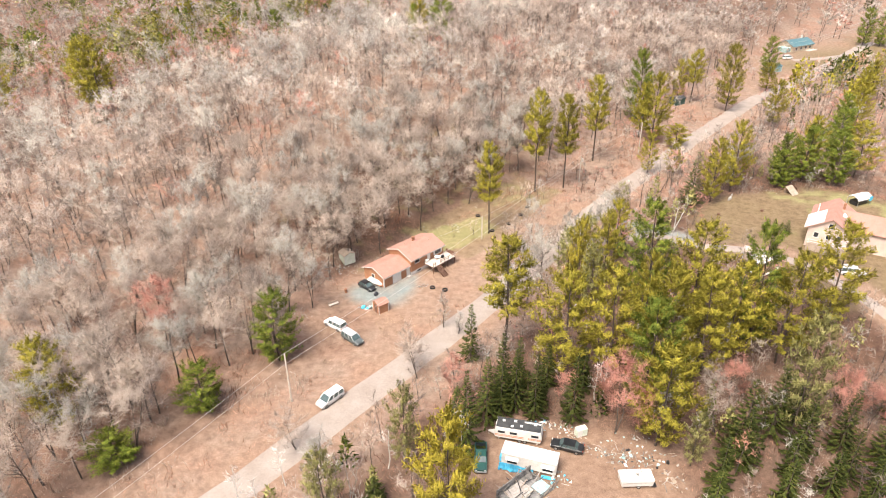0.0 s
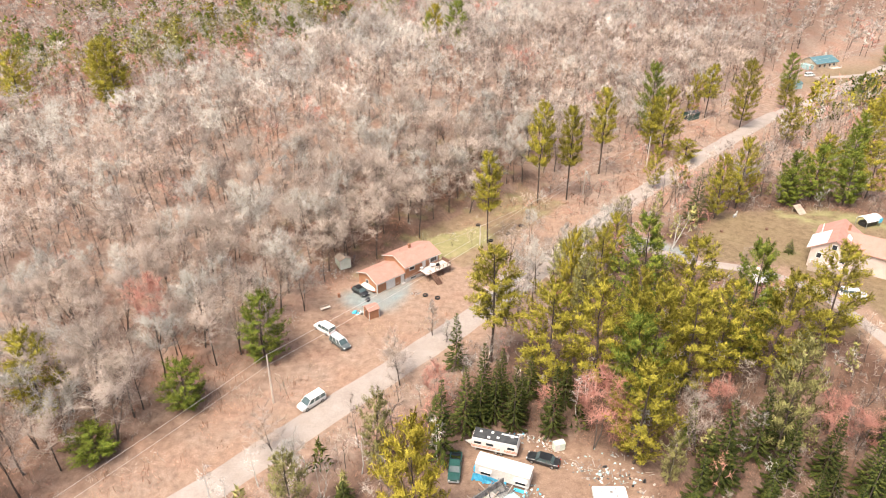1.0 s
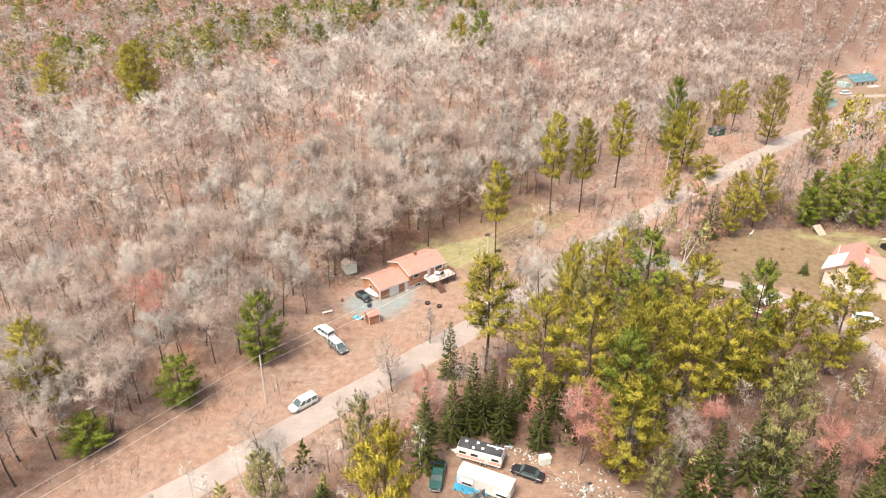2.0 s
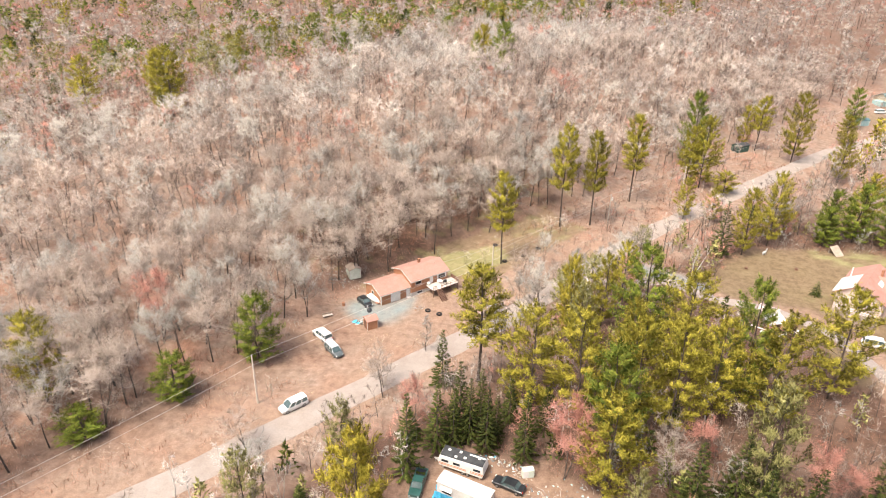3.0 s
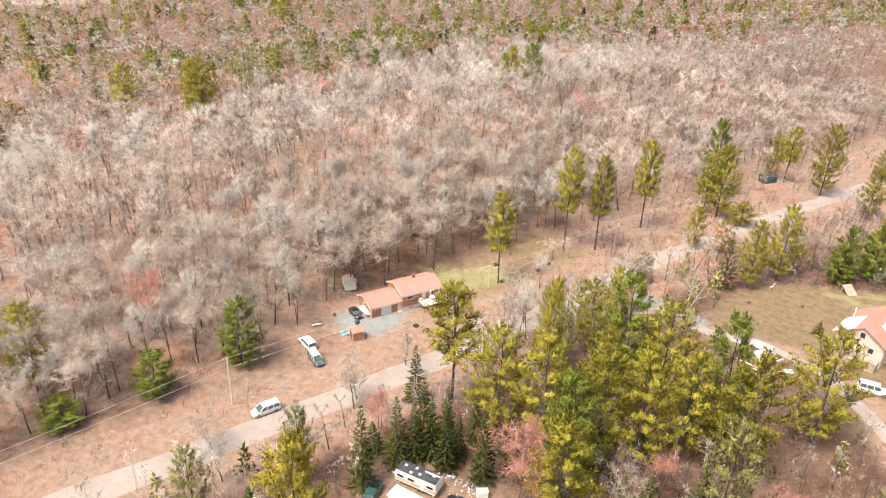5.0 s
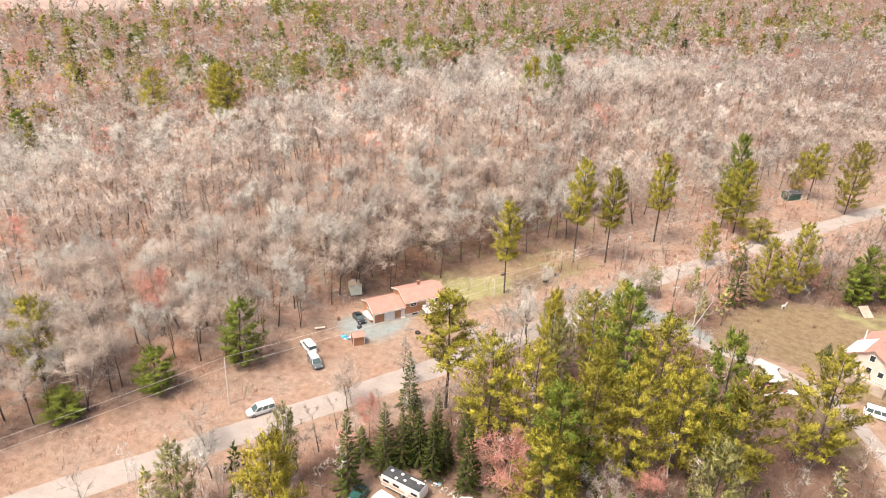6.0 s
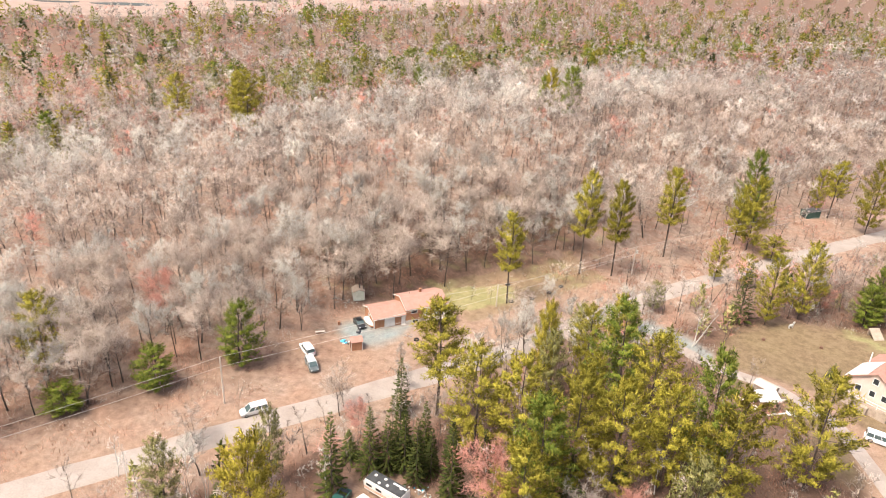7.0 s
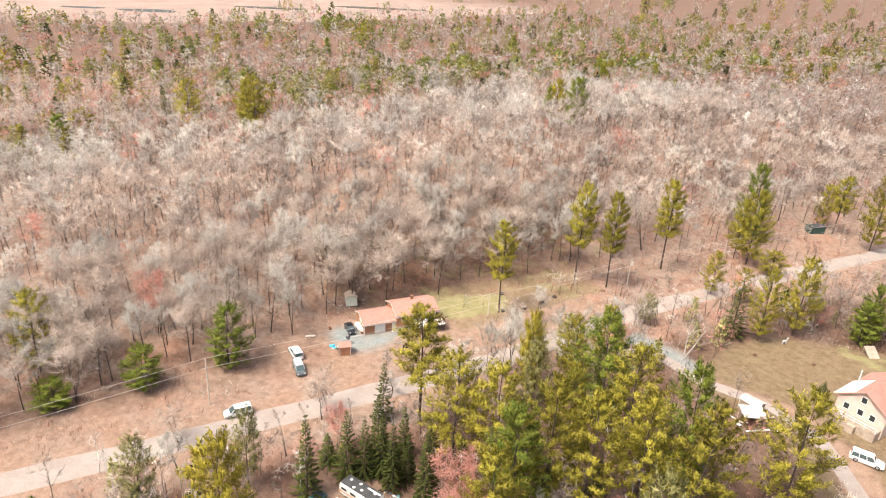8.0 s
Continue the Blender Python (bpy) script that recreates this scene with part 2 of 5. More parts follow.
def bank(r, s):
    """The open brown bank behind the house."""
    tl = treeline(r)
    return ease(r, -14, 6) * (1 - ease(r, 55, 85)) * ease(s, tl - 4, tl + 3) * (1 - ease(s, tl + 20, tl + 38))


def hardwood_end(r):
    return 138 + 22 * ease(r, 30, 120)


def build_ground():
    xs = spaced(-3200, 3200, -70, 120, 1.15)
    ys = spaced(-1200, 4200, 48, 175, 1.15)
    nx, ny = len(xs), len(ys)
    verts, c1, c2 = [], [], []
    for y in ys:
        for x in xs:
            r, s = along(x, y)
            z = land(x, y)
            w = noise.noise(Vector((x * 0.12, y * 0.12, 4.0)))
            w2 = noise.noise(Vector((x * 0.35, y * 0.35, 9.0)))
            dirt = green = gravel = dry = marsh = 0.0
            tl = treeline(r)
            if -8 < s < tl + 2 and r < 330:
                dirt = (1 - ease(s, tl - 5 + 3 * w, tl + 1)) * ease(s, -8, -5) * (0.62 + 0.3 * w + 0.25 * w2)
                if s > 5 and r < -14:
                    dirt *= 0.55 + 0.5 * w
                if r > 55:
                    dirt *= 0.45 + 0.5 * w
                if 14 < s and 18 < r < 60:
                    dry = 0.7 + 0.3 * w
                    green = 0.35 * ease(w + w2, 0.25, 0.6)
            # beyond the road the floor is darkened in colour for shade under trees
            duff_shade = ease(-s, 9, 15) * (0.8 + 0.4 * w) if r < 120 else 0.0
            duff_shade = max(duff_shade, 0.15 * ease(s, hardwood_end(r) - 15, hardwood_end(r) + 25), 0.6 * ease(y, 305, 340) * ease(s, treeline(r) + 3, treeline(r) + 12))
            duff_shade = max(duff_shade, (0.85 + 0.4 * w + 0.4 * w2) * bank(r, s), (0.42 + 0.5 * w2) * ease(s, 9, 14) * (1 - ease(s, 22, 30)) * (1 - ease(r, -16, -8)))
            if bank(r, s) > 0.2:
                green = max(green, 0.4 * ease(w2, 0.2, 0.5))
            if -70 < x < 120 and 48 < y < 175:
                g = soft_inside(x, y, GRAVEL)
                gravel = g * (0.85 + 0.3 * w2)
                if soft_inside(x + 1.5 * w, y + 1.5 * w2, [(-7, 141), (-3, 147), (7, 151), (9, 146), (1, 139), (-3, 136.5)]) > 0:
                    green = 0.75
                y2 = soft_inside(x, y, YARD)
                dirt = max(dirt, y2 * (0.75 + 0.3 * w))
                f = soft_inside(x, y, FIELD, 2.0)
                dry = max(dry, f * (0.9 + 0.2 * w))
                if f > 0:
                    green = max(green, ease(0.7 * w + 0.7 * w2 + 0.8 * ease(x, 76, 92) * ease(y, 140, 150), 0.5, 1.0) * 0.8 * f)
                d2 = soft_inside(x, y, DRIVE2, 1.0)
                if d2 > 0:
                    dirt, dry, green = max(dirt, d2), dry * (1 - d2), 0
                if 36 < x < 56 and 126 < y < 150:
                    gravel = max(gravel, 0.8 * d2)
            if x > 130 and 280 < y < 380:
                b = soft_inside(x, y, BLUEYARD, 4.0)
                dry, dirt = max(dry, b), max(dirt, 0.5 * b)
            if y > 450 and x < -300:
                marsh = soft_inside(x, y, MARSH, 12.0)
            verts.append((x, y, z))
            c1 += [min(1, max(0, dirt)), min(1, max(0, green)), min(1, max(0, gravel)), 1]
            c2 += [min(1, max(0, dry)), min(1, max(0, marsh)), min(1, max(0, duff_shade)), 1]
    faces = [(j * nx + i, j * nx + i + 1, (j + 1) * nx + i + 1, (j + 1) * nx + i) for j in range(ny - 1) for i in range(nx - 1)]
    ob = mesh_object("ground", verts, faces, ground_material(), smooth=True)
    for nm, vals in (("cover", c1), ("cover_more", c2)):
        at = ob.data.color_attributes.new(nm, 'FLOAT_COLOR', 'POINT')
        at.data.foreach_set("color", vals)
    tagged(ob, "rolling ground with brown leaf litter, dirt and dry grass", "ground", kind="structure")


build_ground()


def draped(name, line, half, mat, label, category, lift=0.05, crown=0.06, step=2.0, edge=0.5, close=False):
    """A strip that follows a line over the land, with uneven edges."""
    pts = []
    for (ax, ay), (bx, by) in zip(line, line[1:]):
        k = max(1, int(math.hypot(bx - ax, by - ay) / step))
        pts += [(ax + (bx - ax) * i / k, ay + (by - ay) * i / k) for i in range(k)]
    pts.append(line[-1])
    verts, faces, cols = [], [], 9
    for i, (x, y) in enumerate(pts):
        ax, ay = pts[max(0, i - 1)]
        bx, by = pts[min(len(pts) - 1, i + 1)]
        d = Vector((bx - ax, by - ay)).normalized()
        wl = half + edge * noise.noise(Vector((x * 0.15, y * 0.15, 1.0)))
        wr = half + edge * noise.noise(Vector((x * 0.15, y * 0.15, 5.0)))
        for k in range(cols):
            u = -1 + 2 * k / (cols - 1)
            w = u * (wl if u < 0 else wr)
            px, py = x - d.y * w, y + d.x * w
            rut = -0.03 * math.exp(-((abs(u) - 0.45) / 0.12) ** 2)
            z = land(px, py) + lift + crown * (1 - u * u) + rut - (0.12 if abs(u) > 0.99 else 0)
            verts.append((px, py, z))
    for i in range(len(pts) - 1):
        for k in range(cols - 1):
            a = i * cols + k
            faces.append((a, a + 1, a + cols + 1, a + cols))
    ob = mesh_object(name, verts, faces, mat, smooth=True)
    return tagged(ob, label, category, kind="structure")


M["road"] = surface("pale packed gravel", (0.277, 0.228, 0.195), (0.340, 0.290, 0.254), 0.25, 4.0, 0.95, spec=0.1, bump=0.4, speck=0.16)
draped("road", [off_road(-130, -0.8), off_road(-60, -0.8), off_road(0, -0.5), off_road(60, 1.5), off_road(120, 2), off_road(180, 1.0), off_road(230, -6), off_road(330, -12)],
       3.3, M["road"], "wide pale packed gravel road through the woods", "road")
draped("driveway", [off_road(40, -3.5), (47, 139), (56, 131.5), (68, 129), (77, 122), (84, 106), (88, 92)], 1.7, M["road"], "pale dirt driveway across the dry field", "driveway", 0.04, 0.02)
draped("driveway", [(196, 330), (176, 322), (160, 318)], 2.2, M["road"], "pale dirt driveway to the blue-roofed house", "driveway", 0.15, 0.02)


# ---- trees ----
def unit(rng):
    v = rng.normal(size=3)
    return v / (np.linalg.norm(v) + 1e-9)


class Sticks:
    """Collects tapered sticks and slim blades as one mesh, with the way each point faces."""

    def __init__(self):
        self.v, self.f, self.nr, self.n = [], [], [], 0

    def stick(self, a, b, r0, r1, sides=3):
        a, b = np.array(a, float), np.array(b, float)
        d = (b - a) / (np.linalg.norm(b - a) + 1e-9)
        p = np.cross(d, (0.3, 0.9, 0.2))
        p /= np.linalg.norm(p) + 1e-9
        q = np.cross(d, p)
        ang = np.arange(sides) * 2 * np.pi / sides
        ringv = np.outer(np.cos(ang), p) + np.outer(np.sin(ang), q)
        k = self.n
        self.v += [tuple(t) for t in a + ringv * r0] + [tuple(t) for t in b + ringv * r1]
        self.nr += [tuple(t) for t in ringv] * 2
        for i in range(sides):
            j = (i + 1) % sides
            self.f.append((k + i, k + j, k + sides + j, k + sides + i))
        self.n += 2 * sides

    def bent(self, pts, radii, sides=5):
        for (a, b, r0, r1) in zip(pts, pts[1:], radii, radii[1:]):
            self.stick(a, b, r0, r1, sides)

    def blade(self, a, b, w, side, out):
        """A slim pointed blade from a to b that faces outward."""
        k = self.n
        g = np.cross(side, b - a)
        g /= np.linalg.norm(g) + 1e-9
        if g @ out < 0:
            side, g = -side, -g
        nrm = out / (np.linalg.norm(out) + 1e-9) + 0.25 * g
        nrm = tuple(nrm / (np.linalg.norm(nrm) + 1e-9))
        self.v += [tuple(a - side * w / 2), tuple(a + side * w / 2), tuple(b)]
        self.nr += [nrm] * 3
        self.f.append((k, k + 1, k + 2))
        self.n += 3


def bare_tree_mesh(seed, h=14.0, rad=3.0, limbs=14, subs=4, twigs=7, start=0.38, tw=0.05, stems=1, sides=5, limb_sticks=2):
    """A leafless hardwood: trunk with limbs (first), twigs (second)."""
    rng = np.random.default_rng(seed)
    t, c = Sticks(), Sticks()
    mid = np.array((0, 0, h * (0.45 + 0.3 * start)))

    def crown_out(p):
        o = (p - mid) / (rad, rad, h * 0.45)
        return o / (np.linalg.norm(o) + 1e-9) + np.array((0, 0, 0.35))

    for st in range(stems):
        lean = rng.normal(0, 0.05 if stems == 1 else 0.13, 2)
        r0 = 0.011 * h * rng.uniform(0.85, 1.2) / (1 if stems == 1 else 1.3)
        base = np.array((rng.normal(0, 0.15), rng.normal(0, 0.15), -0.3)) if stems > 1 else np.array((0, 0, -0.3))
        pts = [base]
        for k in range(1, 5):
            f = k / 4
            pts.append(base + np.array((lean[0] * h * f + rng.normal(0, 0.10), lean[1] * h * f + rng.normal(0, 0.10), 0.3 + h * 0.86 * f)))
        t.bent(pts, [r0, r0 * 0.8, r0 * 0.55, r0 * 0.32, r0 * 0.1], sides)
        for i in range(max(4, limbs // stems)):
            f = start + (0.97 - start) * (i + rng.uniform(0, 1)) / max(4, limbs // stems)
            k = min(3, int(f * 4))
            a = pts[k] + (pts[k + 1] - pts[k]) * (f * 4 - k)
            az = rng.uniform(0, 2 * np.pi)
            shape = math.sin(math.pi * min(1, 0.22 + 0.78 * (f - start) / (1 - start)) ** 0.9) * 0.85 + 0.3
            ln = rad * shape * rng.uniform(0.75, 1.2)
            up = rng.uniform(0.55, 1.1) + 0.5 * f
            d = np.array((math.cos(az), math.sin(az), up))
            d /= np.linalg.norm(d)
            m = a + d * ln * 0.55 + unit(rng) * 0.12 * ln
            e = m + (d + np.array((0, 0, 0.35))) * ln * 0.5 + unit(rng) * 0.12 * ln
            e[2] = min(e[2], h * rng.uniform(0.93, 1.02))
            br = r0 * 0.34 * (1.1 - 0.6 * f)
            if limb_sticks == 1:
                t.stick(a, (m + e) / 2, br, br * 0.2, 3)
            elif limb_sticks:
                t.stick(a, m, br, br * 0.6, 3)
                t.stick(m, e, br * 0.6, br * 0.2, 3)
            for j in range(subs):
                g = rng.uniform(0.35, 1.0)
                p = a + (m - a) * g * 2 if g < 0.5 else m + (e - m) * (g * 2 - 1)
                dd = d * 0.7 + unit(rng) * 0.8 + np.array((0, 0, 0.25))
                dd /= np.linalg.norm(dd)
                sl = ln * rng.uniform(0.28, 0.5)
                q = p + dd * sl
                side = np.cross(dd, unit(rng))
                side /= np.linalg.norm(side) + 1e-9
                c.blade(p, q, tw * 1.7, side, crown_out(p))
                for w in range(twigs):
                    g2 = rng.uniform(0.15, 1.0)
                    p2 = p + (q - p) * g2
                    d2 = dd * 0.5 + unit(rng) * 0.9 + np.array((0, 0, 0.15))
                    d2 /= np.linalg.norm(d2)
                    side = np.cross(d2, unit(rng))
                    side /= np.linalg.norm(side) + 1e-9
                    c.blade(p2, p2 + d2 * rng.uniform(0.5, 1.15) * (0.42 + 0.26 * rad), tw, side, crown_out(p2))
    return (t.v, t.f, t.nr), (c.v, c.f, c.nr)


def pine_mesh(seed, h=18.0, rad=4.6, bare=0.25, plumes=6, blades=28, layers=13, size=1.0, slim=1.0):
    """A white pine: whorls of limbs with gaps between them, each limb ending in puffs of needles."""
    rng = np.random.default_rng(seed)
    t, c = Sticks(), Sticks()
    zs = [-0.3, h * 0.35, h * 0.7, h * 0.97]
    xs, ys = [0, *rng.normal(0, 0.2, 3)], [0, *rng.normal(0, 0.2, 3)]
    pts = [np.array(p) for p in zip(xs, ys, zs)]
    r0 = 0.0105 * h
    t.bent(pts, [r0, r0 * 0.75, r0 * 0.45, 0.02], 6)
    lobe, lobe_size = rng.uniform(0, 2 * np.pi), rng.uniform(0.08, 0.22)
    for i in range(layers):
        g = (i + rng.uniform(0.2, 0.8)) / layers
        zc = (bare + (1 - bare) * g) * h * 0.95
        a0 = np.array((np.interp(zc, zs, xs), np.interp(zc, zs, ys), zc))
        prof = (0.70 + 0.9 * g) if g < 0.28 else 0.95 * (1 - ((g - 0.28) / 0.72) ** 1.9) + 0.10
        n = max(4, int(6.6 - 2.4 * g))
        off = rng.uniform(0, 2 * np.pi)
        for b in range(n):
            az = off + 2 * np.pi * b / n + rng.normal(0, 0.22)
            ln = rad * prof * slim * rng.uniform(0.66, 1.12) * (1 + lobe_size * math.cos(az - lobe))
            up = rng.uniform(-0.02, 0.22) + 0.9 * g * g
            flat = np.array((math.cos(az), math.sin(az), 0.0))
            across = np.array((-math.sin(az), math.cos(az), 0.0))
            e = a0 + flat * ln + np.array((0, 0, up * ln))
            t.stick(a0, e, r0 * 0.22 * (1.2 - g), 0.012, 3)
            k = max(2, int(plumes * (0.35 + 0.65 * min(1.0, prof)) + 0.5))
            for j in range(k):
                q = 0.36 + 0.66 * (j + rng.uniform(0.1, 0.9)) / k
                fan = 0.26 * ln * q * rng.uniform(-1, 1) * (0.4 if j == k - 1 else 1.0)
                p = a0 + (e - a0) * q + across * fan + np.array((0, 0, rng.uniform(-0.05, 0.25) + 0.14 * ln * q * q))
                sz = size * rng.uniform(0.75, 1.25)
                axis = flat * 0.75 + across * fan / max(ln, 0.1) + np.array((0, 0, 0.55 + 0.5 * g))
                axis /= np.linalg.norm(axis)
                for w in range(blades):
                    u = rng.uniform(-0.5, 0.75)
                    dd = unit(rng) * 0.85 + axis * 0.65 + np.array((0, 0, 0.15))
                    dd /= np.linalg.norm(dd) + 1e-9
                    st = p + axis * u * sz + unit(rng) * sz * rng.uniform(0.1, 0.4)
                    tip = st + dd * sz * rng.uniform(0.4, 0.7) * (1.05 - 0.3 * abs(u))
                    side = np.cross(dd, unit(rng))
                    side /= np.linalg.norm(side) + 1e-9
                    c.blade(st, tip, sz * 0.13, side, (tip - p) / sz * 0.8 + flat * 0.25 + np.array((0, 0, 0.25)))
    return (t.v, t.f, t.nr), (c.v, c.f, c.nr)


def spruce_mesh(seed, h=12.0, rad=2.0, layers=24, blades=8, bare=0.05, size=0.48):
    """A spruce or fir: a cone of drooping tiers of flat sprays, uneven at the rim."""
    rng = np.random.default_rng(seed)
    t, c = Sticks(), Sticks()
    t.bent([np.array((0, 0, -0.3)), np.array((0, 0, h * 0.5)), np.array((0, 0, h))], [0.012 * h, 0.007 * h, 0.015], 6)
    for i in range(layers):
        f = bare + (1 - bare) * (i + 0.5 * rng.uniform()) / layers
        ln0 = rad * (1 - f) ** 0.9 + 0.10
        n = max(4, int(4 + 6 * (1 - f)))
        off = rng.uniform(0, 6.28)
        for b in range(n):
            az = off + 2 * np.pi * b / n + rng.normal(0, 0.2)
            ln = ln0 * rng.uniform(0.6, 1.18)
            d = np.array((math.cos(az), math.sin(az), -0.30 + 0.55 * f))
            across = np.array((-math.sin(az), math.cos(az), 0.0))
            a = np.array((0, 0, f * h))
            m = max(2, int(blades * ln / rad + 1.5))
            for j in range(m):
                q = 0.3 + 0.7 * (j + rng.uniform(0.2, 1)) / m
                p = a + d * ln * q + np.array((0, 0, 0.22 * ln * q * q))
                sz = size * rng.uniform(0.7, 1.2) * (0.7 + 0.3 * ln / rad)
                for sg in (-1, -0.35, 0.35, 1):
                    dd = d * 0.75 + across * sg * rng.uniform(0.5, 1.1) + np.array((0, 0, rng.uniform(-0.15, 0.3)))
                    dd /= np.linalg.norm(dd)
                    side = np.cross(dd, np.array((0, 0, 1.0)) + 0.6 * unit(rng))
                    side /= np.linalg.norm(side) + 1e-9
                    c.blade(p, p + dd * sz, sz * 0.40, side, d * 0.7 + np.array((0, 0, 0.55)) + 0.5 * dd)
    return (t.v, t.f, t.nr), (c.v, c.f, c.nr)


def tree_kind(name, meshes, bark, leaf, label, crown_label):
    """One tree of a kind, built once with trunk and crown; its copies share the meshes."""
    root = thing(name, pose(0, 0, 0), label, "tree")
    (tv, tf, tn), (cv, cf, cn) = meshes
    mesh_object("trunk", tv, tf, bark, root, smooth=True)
    crown = mesh_object("crown", cv, cf, leaf, root, smooth=True)
    crown.data.normals_split_custom_set_from_vertices(cn)
    crown["label"] = crown_label
    return root


KINDS = {}


def plant(kind, x, y, h, base_h, spread=1.0, group="", label="", rng=random):
    """Copies a kind to a spot on the land, scaled to its height."""
    src = KINDS[kind]
    k = h / base_h
    m = pose(x, y, land(x, y) - 0.05, 0, 0, rng.uniform(0, 360))
    ob = copy_thing(src, m)
    ob.matrix_basis = m @ Matrix.Diagonal((k * spread, k * spread, k, 1))
    tagged(ob, label, group=group)
    return ob


LBL_BARE = "leafless hardwood tree with pinkish-grey twigs in the woods"
for i, (kind, args, bark, leaf, lab, cl) in enumerate([
    ("bare_a", dict(h=14, rad=4.3, limbs=19, subs=5, twigs=20), "bark", "twig", LBL_BARE, "hazy leafless crown"),
    ("bare_b", dict(h=14, rad=4.8, limbs=19, subs=5, twigs=20, start=0.32), "bark", "twig", LBL_BARE, "hazy leafless crown"),
    ("bare_c", dict(h=14, rad=3.9, limbs=19, subs=5, twigs=20, start=0.42), "bark", "twig_grey", "leafless hardwood tree with pale grey twigs", "grey leafless crown"),
    ("bare_d", dict(h=14, rad=5.1, limbs=19, subs=5, twigs=20, start=0.25, stems=3), "bark", "twig", "many-stemmed leafless hardwood with a broad crown", "broad leafless crown"),
    ("bare_e", dict(h=14, rad=4.6, limbs=19, subs=5, twigs=20, start=0.3, stems=2), "bark", "twig_grey", "forked leafless hardwood with pale grey twigs", "grey leafless crown"),
    ("red_maple", dict(h=10, rad=3.0, limbs=22, subs=6, twigs=20, start=0.2, stems=2, tw=0.035), "bark", "twig_red", "budding maple with a haze of red twigs", "red budding crown"),
    ("birch", dict(h=12, rad=1.5, limbs=12, subs=3, twigs=4, start=0.35, tw=0.06), "bark_birch", "twig_pale", "slender white birch without leaves", "thin pale crown"),
    ("dead_birch", dict(h=11, rad=2.6, limbs=9, subs=3, twigs=2, start=0.4, stems=2), "bark_birch", "twig_pale", "bleached dead tree with bare white limbs", "bare white limbs"),
    ("dead_conifer", dict(h=9, rad=1.1, limbs=40, subs=3, twigs=4, start=0.1), "bark", "twig_grey", "thin dead spruce with grey twigs", "dry grey twigs"),
]):
    KINDS[kind] = tree_kind("tree", bare_tree_mesh(100 + i, **args), M[bark], M[leaf], lab, cl)
for i, (kind, args, leaf, lab, cl) in enumerate([
    ("pine_a", dict(h=18, rad=4.7, bare=0.12), "pine", "tall white pine with yellow-green needles", "clumped yellow-green crown"),
    ("pine_b", dict(h=18, rad=4.9, bare=0.14, layers=12), "pine", "tall white pine with yellow-green needles", "clumped yellow-green crown"),
    ("pine_c", dict(h=18, rad=4.6, bare=0.06, layers=14), "pine_green", "full white pine with fresh green needles", "dense green crown"),
    ("pine_y", dict(h=14, rad=4.3, bare=0.10, layers=12), "pine_yellow", "broad pine with strikingly yellow needles", "dense yellow crown"),
    ("pine_slim", dict(h=20, rad=3.5, bare=0.36, layers=11, plumes=5), "pine", "slender pine with a high narrow crown", "narrow yellow-green crown"),
    ("pine_thin", dict(h=14, rad=3.7, bare=0.15, layers=11, plumes=5, blades=20), "grey_pine", "sparse greyish pine with thin needles", "thin greyish crown"),
]):
    KINDS[kind] = tree_kind("pine_tree", pine_mesh(200 + i, **args), M["bark_pine"], M[leaf], lab, cl)
for i, (kind, args, leaf, lab, cl) in enumerate([
    ("spruce_a", dict(h=13, rad=2.7), "spruce", "dark green spruce of narrow conical shape", "dark conical crown"),
    ("spruce_b", dict(h=13, rad=3.1, layers=25), "spruce", "dark green spruce of broad conical shape", "dark conical crown"),
    ("fir", dict(h=11, rad=2.3), "pine_green", "young fir with fresh green needles", "green conical crown"),
]):
    KINDS[kind] = tree_kind("spruce_tree", spruce_mesh(300 + i, **args), M["bark_pine"], M[leaf], lab, cl)
BASE = dict(bare_a=14, bare_b=14, bare_c=14, bare_d=14, bare_e=14, red_maple=10, birch=12, dead_birch=11, dead_conifer=9, pine_a=18, pine_b=18, pine_c=18, pine_y=14, pine_slim=20, pine_thin=14, spruce_a=13, spruce_b=13, fir=11)

